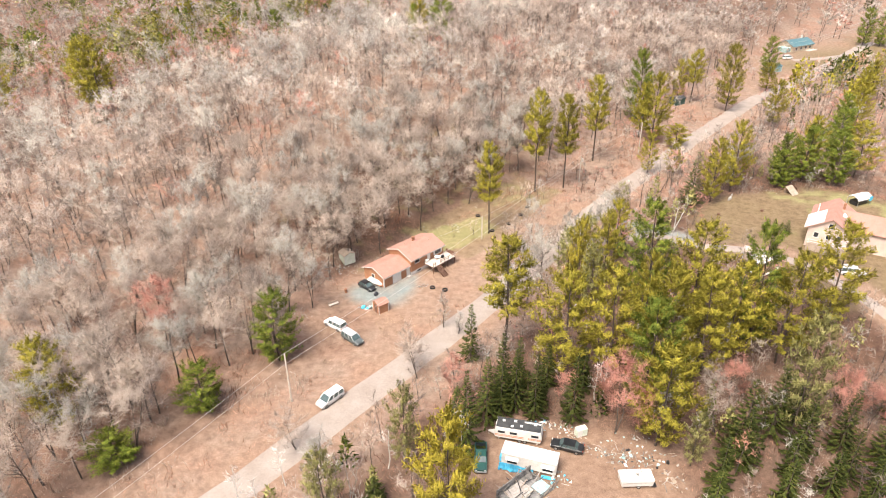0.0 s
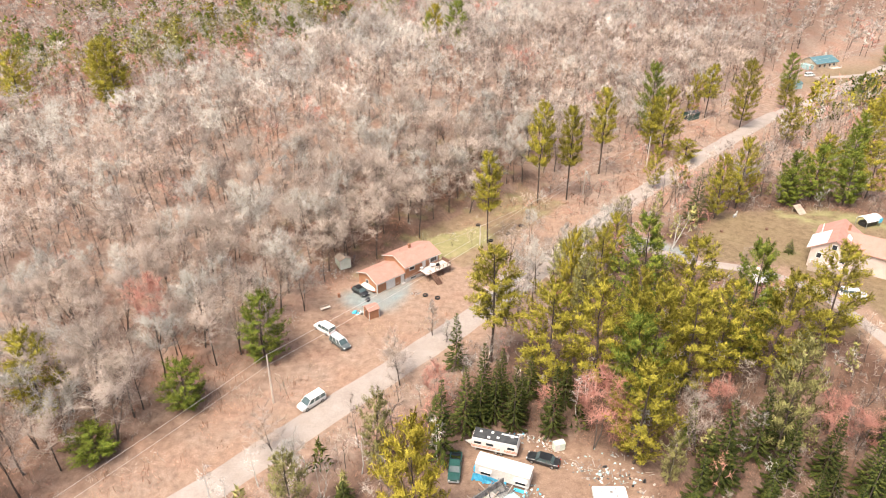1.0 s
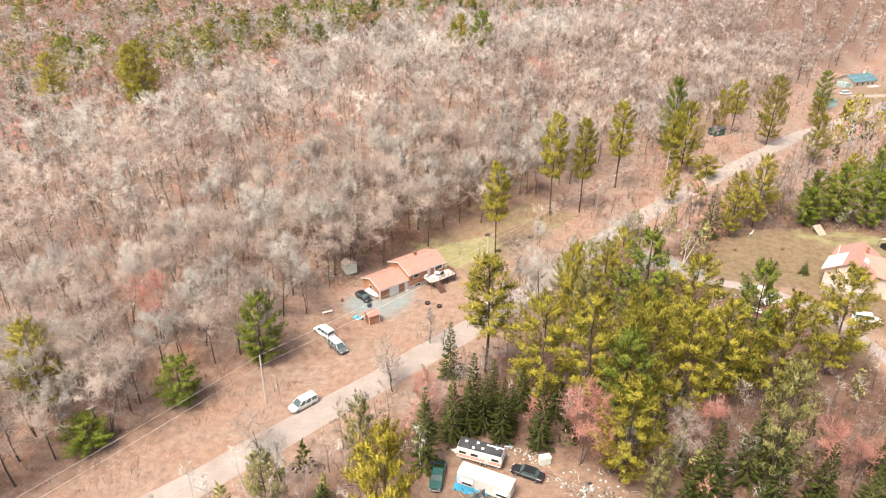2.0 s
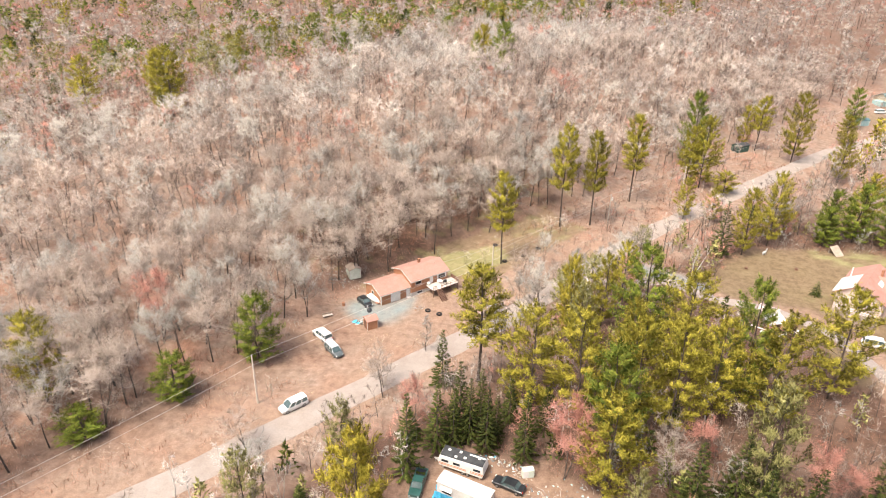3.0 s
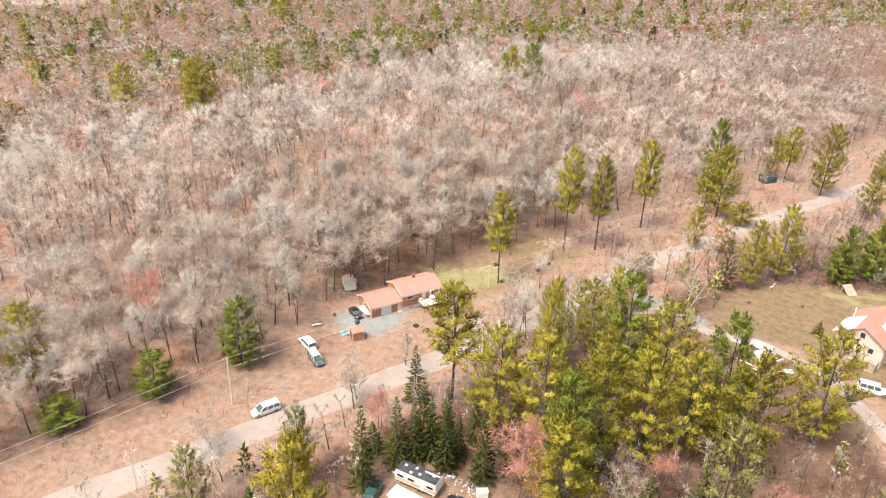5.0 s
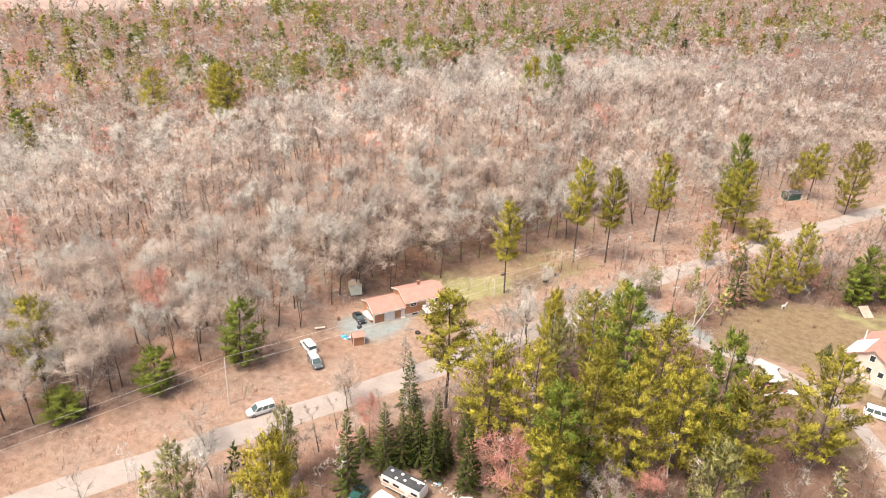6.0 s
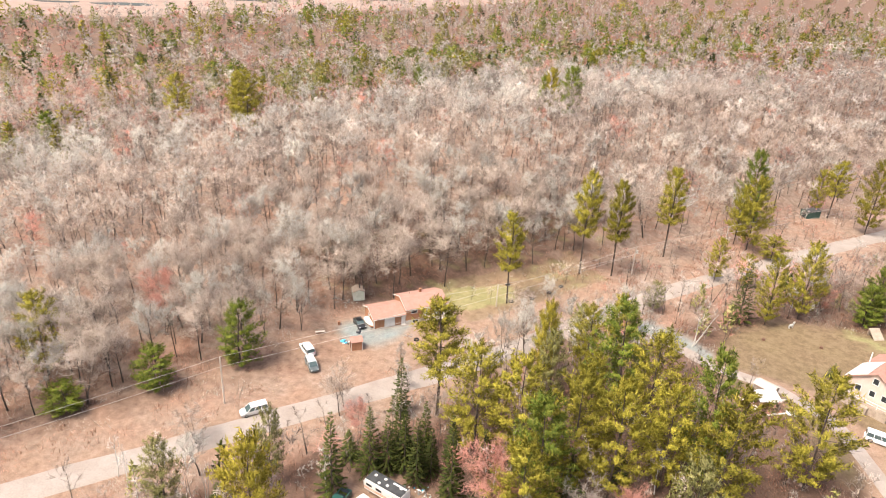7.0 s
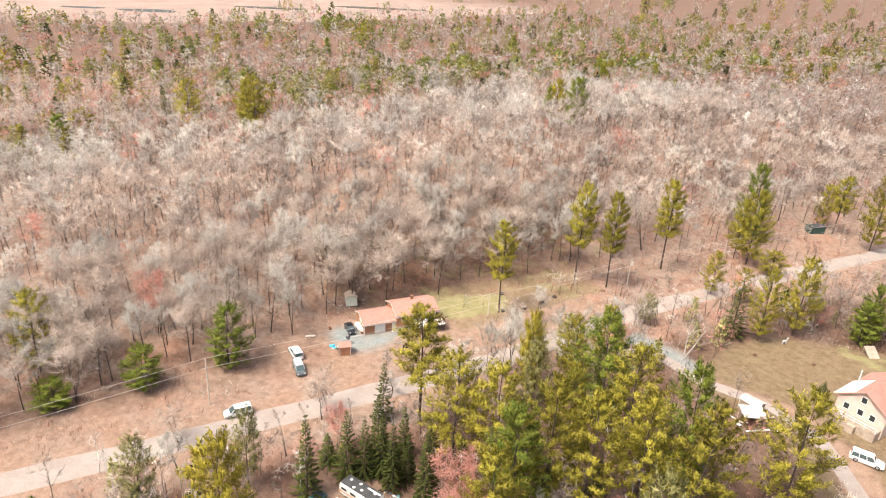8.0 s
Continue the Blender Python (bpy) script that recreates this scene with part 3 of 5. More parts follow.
# single trees: kind, x, y, height of the tip, spread
SINGLE = """pine_c -32.2 94.5 15.2 1.15; pine_a -62 75.2 18.8 1.0; pine_c -41.5 81.5 9.7 1.2; pine_c -51.2 69.9 6 1.2
pine_slim 9.3 97.5 25.5 1.15; pine_y -0.7 57 22 0.85; pine_thin -7.5 70.0 15 0.65; pine_thin -17 58 15 0.75; spruce_a 1.8 72.8 15.5 0.8; birch -21 57 9 1.1; dead_birch -12 58 10 0.8; birch -27 60 8 1;  pine_slim 8.5 144 25.2 0.85; pine_slim 22 165 31.5 0.9; pine_slim 30 167 30.1 0.85
pine_slim 41.5 186 30.2 0.95; pine_c 63.5 224 29 0.85; pine_a 63.5 203 26.3 0.85; pine_b 60.0 206 22 0.7; pine_slim 89.6 247.2 24.2 1.1; pine_a 99 236 27.9 0.85
pine_a 108.3 218 20 0.9; pine_a 124.8 263 15 1.0; pine_c 136 290 20 1.0; pine_a 74.1 163.1 23.4 0.8; pine_a 66.7 156.5 21.4 0.75; spruce_b 61 155 18 1.0
pine_a 19 90.5 22 1.0; pine_b 26.8 90 22.6 0.9; pine_c 31.5 83.5 21.6 0.95; pine_a 35.8 88.5 24 0.85; pine_b 41.8 89.5 22.5 0.85; pine_a 49.2 95 21.2 0.8; pine_c 55 100 25.8 0.85; pine_b 58 94 23.2 0.95
pine_a 31.2 74 19.3 1.0; pine_thin 53 76.3 23 0.85; pine_a 70.8 103.5 24.2 0.95; pine_y 25 113.7 20 0.5; pine_c 39 113.5 23.9 1.0; pine_a 32 120.7 17.7 0.75
pine_a 45.5 104.5 24 1.0; pine_thin 27.3 110 16 0.7; pine_a 36 102 19 0.7
spruce_a 8 84.3 13.8 0.9; spruce_b 5.2 79 13.2 0.9; spruce_a 13 80 13 0.85; spruce_a 3 95.2 12.1 0.9; spruce_b 10 82 12.5 0.85; spruce_a 11.1 87.8 10.4 0.9; spruce_b 7.6 80.5 11.5 0.9; spruce_a 19.1 79.4 13.8 0.85; spruce_a 14.2 83.2 9 0.9
spruce_b 42.8 71.5 15.3 1; spruce_b 50.1 77 13 1; spruce_a 52.3 72 12 1; spruce_a 59 73.3 12 1; spruce_a 48.8 67.8 9.5 1; spruce_b 53 64.7 9.5 1; pine_thin 35.3 69.9 10.5 0.7; fir 40.5 79.2 9 0.8; spruce_a 43 93.6 9 1; spruce_a 61 66 13 1; spruce_a 57 67.5 10 1; spruce_b 64 71 11 1; spruce_a 38 66 10 1; spruce_b 42.5 70 11 1; spruce_a 46 63 9 1; spruce_a 57 62 10 1; spruce_b 63 63 11 1; spruce_a 68 72 12 1; spruce_b 66 67 12 1; spruce_a 36 62 8 1; spruce_a 70 80 11 1; spruce_a 55 80 10 1; spruce_a 16 88 9 1; spruce_b 36 88 9 1; spruce_a 22 87 9 1; spruce_a 0.5 80.5 6 1; spruce_a -11 62 6 1; spruce_b -18 58 6 1
pine_thin 42 152 11 0.9; pine_a 55.3 176.1 16 0.8; pine_a 69.9 198.7 11 1.2; pine_a 62.5 176 13 0.8
pine_c 96.8 170.7 20 1.1; pine_c 111.6 183 21 1.0; pine_b 112.3 173 20 1.2; pine_c 83.3 143.6 4 1; pine_c 83.2 155.2 4 1; pine_c 90 170 18 1.1; pine_c 104 168 19 1.2; pine_b 101 178 20 1; pine_c 88 166 15 1.1
pine_a 149.9 241.7 18 1; pine_a 158 250 19 1; pine_c 211 352 22 1; pine_c 218 349 21 1; pine_a 86 251.7 19 0.8; pine_c 126 208 18 1; pine_a 134 214 19 1
red_maple 0.1 84 9 1.0; red_maple 25.5 76.5 14.5 1.25; red_maple 18.8 83.2 7 0.9; red_maple 80 170 10 1.2; red_maple 29 77 10 0.8; red_maple 46 84 9 1; red_maple 62 80 10 1; red_maple 66 78 9 1; red_maple -107.7 181.5 13 1.2; red_maple -100 170 11 1.2; pine_a -115 207 37.2 1.15; pine_b -120 209 35 0.9; pine_a -150 209 32 1.0; spruce_b -112 197 25 0.9; pine_c -70.5 266 35.5 1.0; pine_c -5 264 42.5 1.1; pine_y -14 269 40 0.8; pine_c -16 262 38 0.6; pine_c -86 421 24 1; pine_y -99 406 23 1; pine_c -92 414 22 1.1; pine_c -76 410 22 1; pine_y -66 400 23 1; pine_c -54 388 25 1; pine_c -30 430 32 1.1; pine_a -24 438 31 1.1; spruce_b -160 207 26 1; spruce_b -168 214 27 1; pine_c 18 420 28 1; pine_c 70 430 28 1.2
birch 24.8 84.2 10.5 1; birch 23.6 83.6 10 1; birch 48.8 93.9 10.5 1.2; birch 1.4 72 10.5 1; dead_birch -14.8 63.5 9 0.8; birch -24.5 65.5 9 1.1; birch -30.3 61.4 9 1.1; birch -9.9 69 9 1.2; birch 32.3 94.6 10 1; dead_birch -99.5 141.5 16 1.3; birch 26 90 10 1; birch 36 71.5 10 1
dead_conifer -2.1 104.9 8.5 1.1; dead_conifer 0.8 103 7 1.3; dead_conifer 31 76.5 11 1; dead_conifer 37 82 9 1
bare_e -29.5 111.8 13.5 0.9; bare_b -6.6 89.5 8 0.9; bare_d -7.2 92 8.5 0.7; bare_d 41.3 77.1 11 1.0; bare_e 18.7 142.8 11 0.8; bare_d 13.7 135 9 1; bare_d -24.5 72.5 6.5 1.0; bare_e 15.5 117.5 12 0.9; bare_c 19 122 12 1; bare_e 17.5 127.5 12 0.9; bare_b 23.5 127 11 0.9; bare_c 27 132.5 12 0.9; bare_e 31.5 136 12 0.8; bare_c 36 143 13 0.9; bare_e 11.5 112 10 0.8; bare_d 40 150 12 0.8; pine_thin 24 119.5 15 0.8; pine_thin 29.5 127 14 0.9; pine_a 36.5 131 16 0.9; bare_c -19 67 8 1; bare_e 76 168 15 1; bare_b 84 172 14 1"""
RNG = random.Random(5)
taken = []
for row in SINGLE.replace("\n", ";").split(";"):
    kind, x, y, tip, spread = row.split()
    x, y, tip, spread = float(x), float(y), float(tip), float(spread)
    if tip < 5:
        continue
    plant(kind, x, y, tip - land(x, y), BASE[kind], spread * BASE[kind] / (tip - land(x, y)) * min(1.25, max(0.75, (tip - land(x, y)) / BASE[kind])), rng=RNG)
    taken.append((x, y))


LONE = [(x, y) for x, y in taken if y > 130 and along(x, y)[1] > 70]


def clear_ground(x, y):
    """True where no wild tree may stand."""
    r, s = along(x, y)
    if -6.5 < s < treeline(r) + 1.5 * noise.noise(Vector((x * 0.1, y * 0.1, 2))) and r < 330:
        return True
    for poly in (FIELD, YARD, DRIVE2, BLUEYARD):
        if inside(x, y, poly):
            return True
    if any((x - a) ** 2 + (y - b) ** 2 < 3.0 for a, b in taken):
        return True
    return any(abs(x - a) < 4.5 and -9 < y - b < 4 for a, b in LONE)


# the hardwood forest: the nearest 300 are single trees, the rest one stand
spots = []
for gx in np.arange(-330, 300, 5.6):
    for gy in np.arange(48, 330, 5.6):
        x, y = gx + RNG.uniform(-2.4, 2.4), gy + RNG.uniform(-2.4, 2.4)
        r, s = along(x, y)
        if s < -6 or s > hardwood_end(r) or x < -0.95 * y - 25 or x > 0.78 * y + 20 or clear_ground(x, y):
            continue
        spots.append((x, y, s, r))
spots.sort(key=lambda p: p[2] - treeline(p[3]) + max(0, abs(p[3] + 5) - 60))
FOREST = ["bare_a", "bare_b", "bare_c", "bare_d", "bare_a", "bare_e", "bare_b"]
for x, y, s, r in spots[:200]:
    kind = RNG.choice(FOREST) if RNG.random() > 0.02 else "red_maple"
    plant(kind, x, y, RNG.uniform(11, 15.5), BASE[kind], RNG.uniform(0.85, 1.15), group="forest trees", rng=RNG)


class Stand:
    """Gathers many trees into one mesh with several materials."""

    def __init__(self, mats):
        self.mats, self.v, self.f, self.i, self.nr, self.n = mats, [], [], [], [], 0

    def add(self, mesh, mat, x, y, z, k, spread, turn):
        v, tri, nr = mesh
        c, s = math.cos(turn), math.sin(turn)
        p, q = np.empty_like(v), np.empty_like(nr)
        p[:, 0] = (v[:, 0] * c - v[:, 1] * s) * k * spread + x
        p[:, 1] = (v[:, 0] * s + v[:, 1] * c) * k * spread + y
        p[:, 2] = v[:, 2] * k + z
        q[:, 0], q[:, 1], q[:, 2] = nr[:, 0] * c - nr[:, 1] * s, nr[:, 0] * s + nr[:, 1] * c, nr[:, 2]
        self.v.append(p)
        self.nr.append(q)
        self.f.append(tri + self.n)
        self.i.append(np.full(len(tri), mat, np.int32))
        self.n += len(v)

    def finish(self, name, label, category):
        me = bpy.data.meshes.new(name)
        v, f, i = np.concatenate(self.v), np.concatenate(self.f), np.concatenate(self.i)
        me.vertices.add(len(v))
        me.vertices.foreach_set("co", v.astype(np.float32).ravel())
        me.loops.add(len(f) * 3)
        me.loops.foreach_set("vertex_index", f.astype(np.int32).ravel())
        me.polygons.add(len(f))
        me.polygons.foreach_set("loop_start", np.arange(0, len(f) * 3, 3, dtype=np.int32))
        me.polygons.foreach_set("material_index", i)
        me.polygons.foreach_set("use_smooth", np.ones(len(f), dtype=bool))
        for m in self.mats:
            me.materials.append(m)
        me.update(calc_edges=True)
        me.normals_split_custom_set_from_vertices(np.concatenate(self.nr).astype(np.float32))
        return tagged(new(name, me), label, category, kind="stuff")


def triangles(mesh):
    v, f, nr = mesh
    out = []
    for p in f:
        out += [(p[0], p[k], p[k + 1]) for k in range(1, len(p) - 1)]
    return np.array(v, float).reshape(-1, 3), np.array(out, np.int64).reshape(-1, 3), np.array(nr, float).reshape(-1, 3)


LOW = [tuple(triangles(m) for m in bare_tree_mesh(400 + i, h=14, rad=rd, limbs=12, subs=4, twigs=12, start=st, tw=0.08, sides=3, limb_sticks=1, stems=sm))
       for i, (rd, st, sm) in enumerate([(4.4, 0.32, 1), (4.9, 0.28, 1), (4.0, 0.36, 1), (5.1, 0.26, 2), (4.6, 0.30, 1)])]
stand = Stand([M["bark"], M["twig"], M["twig_grey"], M["twig_red"], M["twig_pale"], M["bark_birch"], M["twig_dark"], M["twig_light"]])
for x, y, s, r in spots[200:]:
    w = noise.noise(Vector((x * 0.02, y * 0.02, 3.0)))
    q = RNG.random()
    leaf = 3 if q < 0.03 + 0.10 * ease(s, 120, 200) else 4 if q > 0.985 else 2 if q < 0.25 + 0.5 * w + 0.35 * ease(s, 60, 130) else RNG.choice((1, 6, 7, 1))
    trunk, crown = RNG.choice(LOW)
    k, sp, tn = RNG.uniform(9.5, 16) / 14, RNG.uniform(0.9, 1.2), RNG.uniform(0, 6.28)
    z = land(x, y) - 0.1
    stand.add(trunk, 5 if leaf == 4 else 0, x, y, z, k, sp, tn)
    stand.add(crown, leaf, x, y, z, k, sp, tn)
stand.finish("forest", "dense leafless hardwood forest on a hillside", "forest")


# ---- mixed woods beyond the road, and the far forest ----
def rough_conifer(seed, h, rad, n, size, cone):
    """A far conifer in few blades."""
    rng = np.random.default_rng(seed)
    t, c = Sticks(), Sticks()
    t.stick((0, 0, -0.3), (0, 0, h * 0.9), 0.15, 0.03, 3)
    for i in range(n):
        f = 0.12 + 0.88 * (i + 0.5) / n
        prof = (1 - f) ** 0.8 if cone else math.sqrt(max(0.02, 1 - ((f - 0.45) / 0.56) ** 2))
        az = rng.uniform(0, 6.28)
        out = rad * prof * rng.uniform(0.35, 1.0)
        p = np.array((math.cos(az) * out, math.sin(az) * out, f * h - size * 0.3))
        d = np.array((math.cos(az) * 0.5, math.sin(az) * 0.5, 0.5)) + unit(rng) * 0.6
        d /= np.linalg.norm(d)
        side = np.cross(d, unit(rng))
        side /= np.linalg.norm(side) + 1e-9
        c.blade(p, p + d * size * rng.uniform(0.8, 1.3), size * 0.55, side, np.array((math.cos(az), math.sin(az), 0.6)))
    return triangles((t.v, t.f, t.nr)), triangles((c.v, c.f, c.nr))


FAR_BARE = [tuple(triangles(m) for m in bare_tree_mesh(500 + i, h=14, rad=4.0, limbs=6, subs=3, twigs=7, start=0.35, tw=0.25, sides=3, limb_sticks=0)) for i in range(4)]
MID_BARE = [tuple(triangles(m) for m in bare_tree_mesh(540 + i, h=14, rad=4.2, limbs=8, subs=4, twigs=6, start=0.25, tw=0.10, sides=3, limb_sticks=1, stems=1 + i % 2)) for i in range(5)]
FAR_CONE = [rough_conifer(520 + i, 14, 4.2, 95, 1.7, True) for i in range(3)]
FAR_PINE = [rough_conifer(530 + i, 15, 5.6, 100, 2.0, False) for i in range(3)]
MID_CONE = [rough_conifer(570 + i, 14, 3.6, 190, 1.0, True) for i in range(3)]
MID_PINE = [rough_conifer(580 + i, 15, 4.8, 210, 1.15, False) for i in range(3)]
far = Stand([M["bark"], M["twig"], M["twig_grey"], M["twig_red"], M["twig_pale"], M["pine"], M["pine_green"], M["spruce"], M["pine_yellow"], M["grey_pine"], M["twig_dark"], M["twig_light"]])


FAR_TINY = [tuple(triangles(m) for m in bare_tree_mesh(560 + i, h=14, rad=5.0, limbs=5, subs=3, twigs=3, start=0.35, tw=0.42, sides=3, limb_sticks=0)) for i in range(4)]


def far_tree(x, y, conifers, dist, wild=True):
    scale = 1.0 + 0.3 * ease(dist, 400, 1200) + 0.6 * ease(dist, 1300, 1700)
    z = land(x, y) - 0.2
    q, w = RNG.random(), noise.noise(Vector((x * 0.012, y * 0.012, 11.0)))
    tn = RNG.uniform(0, 6.28)
    if q < conifers + 0.35 * w:
        pick = RNG.random()
        if pick < 0.5:
            trunk, crown = RNG.choice(MID_CONE if dist < 430 else FAR_CONE)
            leaf, k = RNG.choice((6, 7, 6, 5)), RNG.uniform(0.6, 1.1)
        else:
            trunk, crown = RNG.choice(MID_PINE if dist < 430 else FAR_PINE)
            leaf, k = RNG.choice((5, 6, 6, 9, 9)), RNG.uniform(0.6, 1.15)
    else:
        trunk, crown = RNG.choice(MID_BARE if dist < 400 else FAR_BARE if dist < 750 else FAR_TINY)
        pick = RNG.random()
        # the last choice leans to lighter twigs: distance haze put into crown colour
        leaf, k = (3 if pick < (0.24 if wild else 0.04) else 4 if pick < 0.25 else 2 if pick < 0.5 else RNG.choice((1, 11, 11))), RNG.uniform(0.7, 1.05)
    far.add(trunk, 0, x, y, z, k * scale, 1.0, tn)
    far.add(crown, leaf, x, y, z, k * scale, RNG.uniform(1.1, 1.45), tn)


dist = 215.0
while dist < 2500:
    cell = 0.019 * dist + 3.1 if dist < 1450 else 0.03 * dist
    n = int(1.78 * dist / cell)
    for i in range(n):
        a = -1.08 + 1.78 * (i + RNG.uniform(-0.3, 0.3)) / n
        d = dist + RNG.uniform(-0.45, 0.45) * cell
        x, y = 25 + d * math.sin(a), d * math.cos(a)
        r, s = along(x, y)
        if (-6 < s < hardwood_end(r) and -0.95 * y - 25 < x < 0.78 * y + 20 and y < 330) or (s > -150 and clear_ground(x, y)) or (s < -6 and y < 300):
            continue
        if inside(x, y, MARSH) and noise.noise(Vector((x * 0.008, y * 0.008, 1.0))) < 0.35:
            continue
        wild = s > hardwood_end(r) or s < -6
        conifers = 0.12 + 0.14 * ease(s, 140, 220) if wild else -0.05
        far_tree(x, y, conifers, dist, wild)
        if 0 < s < 235 and dist < 400:
            far_tree(x + cell * 0.45, y + cell * 0.3, 0.5 * conifers, dist, wild)
    dist += cell * 0.95
far.finish("forest", "far mixed forest of bare hardwoods, red maples and conifers", "forest")

# the woods between the road and the field, with their undergrowth
wood = Stand([M["bark"], M["twig"], M["twig_grey"], M["twig_red"], M["twig_pale"], M["bark_birch"], M["spruce"], M["pine"], M["grey_pine"], M["twig_dark"]])
for gx in np.arange(-60, 270, 4.9):
    for gy in np.arange(40, 300, 4.9):
        x, y = gx + RNG.uniform(-1.6, 1.6), gy + RNG.uniform(-1.6, 1.6)
        r, s = along(x, y)
        if s > -7.5 or x > 0.80 * y + 30 or clear_ground(x, y):
            continue
        q = RNG.random() * (0.85 if x > 33 and y < 95 else 1.0)
        if y > 230 and q < 0.25:
            trunk, crown = RNG.choice(FAR_PINE + FAR_CONE)
            bark, leaf, h = 0, RNG.choice((7, 7, 6, 8)), RNG.uniform(9, 17)
            base = 18
        elif q < (0.26 if x > 36 and y < 92 else 0.12):
            trunk, crown = RNG.choice(FAR_CONE)
            bark, leaf, h = 0, RNG.choice((6, 8)), RNG.uniform(3, 8)
            base = 15
        else:
            trunk, crown = RNG.choice(MID_BARE)
            bark, leaf, h, base = 0, RNG.choice((9, 2, 9, 1, 9, 9, 3, 9) if y < 125 else (9, 2, 9, 1, 9, 3)), RNG.uniform(4.5, 10.5), 14
            if q > 0.97:
                bark, leaf = 5, 4
        k, tn, z = h / base, RNG.uniform(0, 6.28), land(x, y) - 0.1
        wood.add(trunk, bark, x, y, z, k, 0.95, tn)
        wood.add(crown, leaf, x, y, z, k, 0.95, tn)
for i in range(460):
    r, s = RNG.uniform(24, 320), RNG.uniform(-6.5, 24)
    if i > 400:
        r, s = 4 + (i - 400) * 1.9, RNG.uniform(-7.5, -4.8)
    if abs(s) < 5.2 or -7 < s < 9 and RNG.random() < 0.75 or (s > 5 and r < 45 and RNG.random() < 0.7):
        continue
    x, y = off_road(r, s)
    if inside(x, y, BLUEYARD):
        continue
    trunk, crown = RNG.choice(MID_BARE)
    k, tn, z = RNG.uniform(2.5, 6.5) / 14 if s > 0 else RNG.uniform(7, 12) / 14, RNG.uniform(0, 6.28), land(x, y) - 0.1
    leaf = RNG.choice((1, 2, 9, 1, 3))
    wood.add(trunk, 0, x, y, z, k, 1.2, tn)
    wood.add(crown, leaf, x, y, z, k, 1.2, tn)
wood.finish("woodland", "thicket of bare saplings and young conifers", "woodland")


# brush and dry stalks along the road and under the trees
def brush_mesh(seed):
    rng = np.random.default_rng(seed)
    c = Sticks()
    for i in range(26):
        a = np.array((rng.normal(0, 0.5), rng.normal(0, 0.5), -0.05))
        d = unit(rng) * 0.7 + np.array((0, 0, 1.0))
        b = a + d * rng.uniform(0.2, 0.6)
        side = np.cross(d, unit(rng))
        c.blade(a, b, 0.05, side / (np.linalg.norm(side) + 1e-9), np.array((d[0], d[1], 1.0)))
    return triangles((c.v, c.f, c.nr))


BRUSH = [brush_mesh(600 + i) for i in range(5)]
M["brush_red"] = leafy("reddish dry brush", (0.30, 0.15, 0.10), (0.40, 0.22, 0.155), (0.50, 0.30, 0.22), 0.1, 0.2)
brush = Stand([M["twig"], M["brush_red"], M["grass"], M["twig_grey"]])
for i in range(9500):
    x, y = RNG.uniform(-75, 135), RNG.uniform(45, 235)
    r, s = along(x, y)
    tl = treeline(r)
    w = noise.noise(Vector((x * 0.08, y * 0.08, 21.0)))
    if abs(s + 0.5) < 4.3 or inside(x, y, FIELD) or inside(x, y, DRIVE2) or inside(x, y, YARD) or inside(x, y, GRAVEL):
        continue
    lot = -32 < r < 42 and 4 < s < tl - 2
    if lot and w < 0.25:
        continue
    if s > tl + 25 or w < -0.35:
        continue
    clump = RNG.choice(BRUSH)
    k = RNG.uniform(0.5, 1.5) * (0.5 if lot else 1.0)
    kind = 2 if lot else (1 if w > -0.05 else RNG.choice((0, 3, 1)))
    brush.add(clump, kind, x, y, land(x, y), k, 1.3, RNG.uniform(0, 6.28))
brush.finish("undergrowth", "dry reddish brush and grass beside the road", "undergrowth")


# ponds in the far marsh
M["water"] = surface("dark still water", (0.03, 0.035, 0.04), (0.05, 0.055, 0.06), 0.05, 1.0, 0.08, spec=0.5, bump=0.0, speck=0.1)
for n, (x, y, a, b) in enumerate(((-722, 735, 42, 16), (-800, 690, 30, 9), (-690, 965, 60, 14), (-610, 1180, 80, 18))):
    ring_pts = []
    for i in range(28):
        t = 2 * math.pi * i / 28
        k = 1 + 0.35 * noise.noise(Vector((math.cos(t) * 1.5, math.sin(t) * 1.5, n * 3.0)))
        ring_pts.append((x + a * k * math.cos(t) * 0.8 - b * k * math.sin(t), y + a * k * math.cos(t) * 0.6 + b * k * math.sin(t)))
    tagged(part("water", prism(ring_pts, "z", -0.3, 0.25), M["water"], None), "dark still pond in the far marsh", "pond", kind="structure")


# ---- materials of built things ----
M["roof"] = surface("salmon asphalt shingles", (0.344, 0.188, 0.146), (0.403, 0.228, 0.181), 0.6, 7, 0.9, spec=0.15, bump=0.3, speck=0.15)
M["siding"] = surface("orange-brown wood siding", (0.34, 0.165, 0.09), (0.43, 0.22, 0.125), 1.0, 10, 0.8, bump=0.2)
M["white"] = surface("white paint", (0.60, 0.575, 0.54), (0.70, 0.675, 0.64), 1.0, 8, 0.6, bump=0.08, speck=0.1)
M["offwhite"] = surface("weathered white sheet metal", (0.52, 0.485, 0.44), (0.66, 0.63, 0.585), 0.5, 5, 0.5, bump=0.08, speck=0.16)
M["pinkwall"] = surface("pale peach siding", (0.50, 0.39, 0.33), (0.60, 0.49, 0.425), 0.6, 6, 0.75, bump=0.1, speck=0.12)
M["concrete"] = surface("pale concrete", (0.48, 0.44, 0.40), (0.60, 0.56, 0.52), 1.0, 9, 0.9)
M["deckwood"] = surface("pale weathered deck boards", (0.52, 0.44, 0.38), (0.66, 0.58, 0.51), 1.0, 9, 0.85)
M["darkwood"] = surface("dark brown timber", (0.12, 0.06, 0.04), (0.20, 0.11, 0.075), 1.0, 12, 0.85)
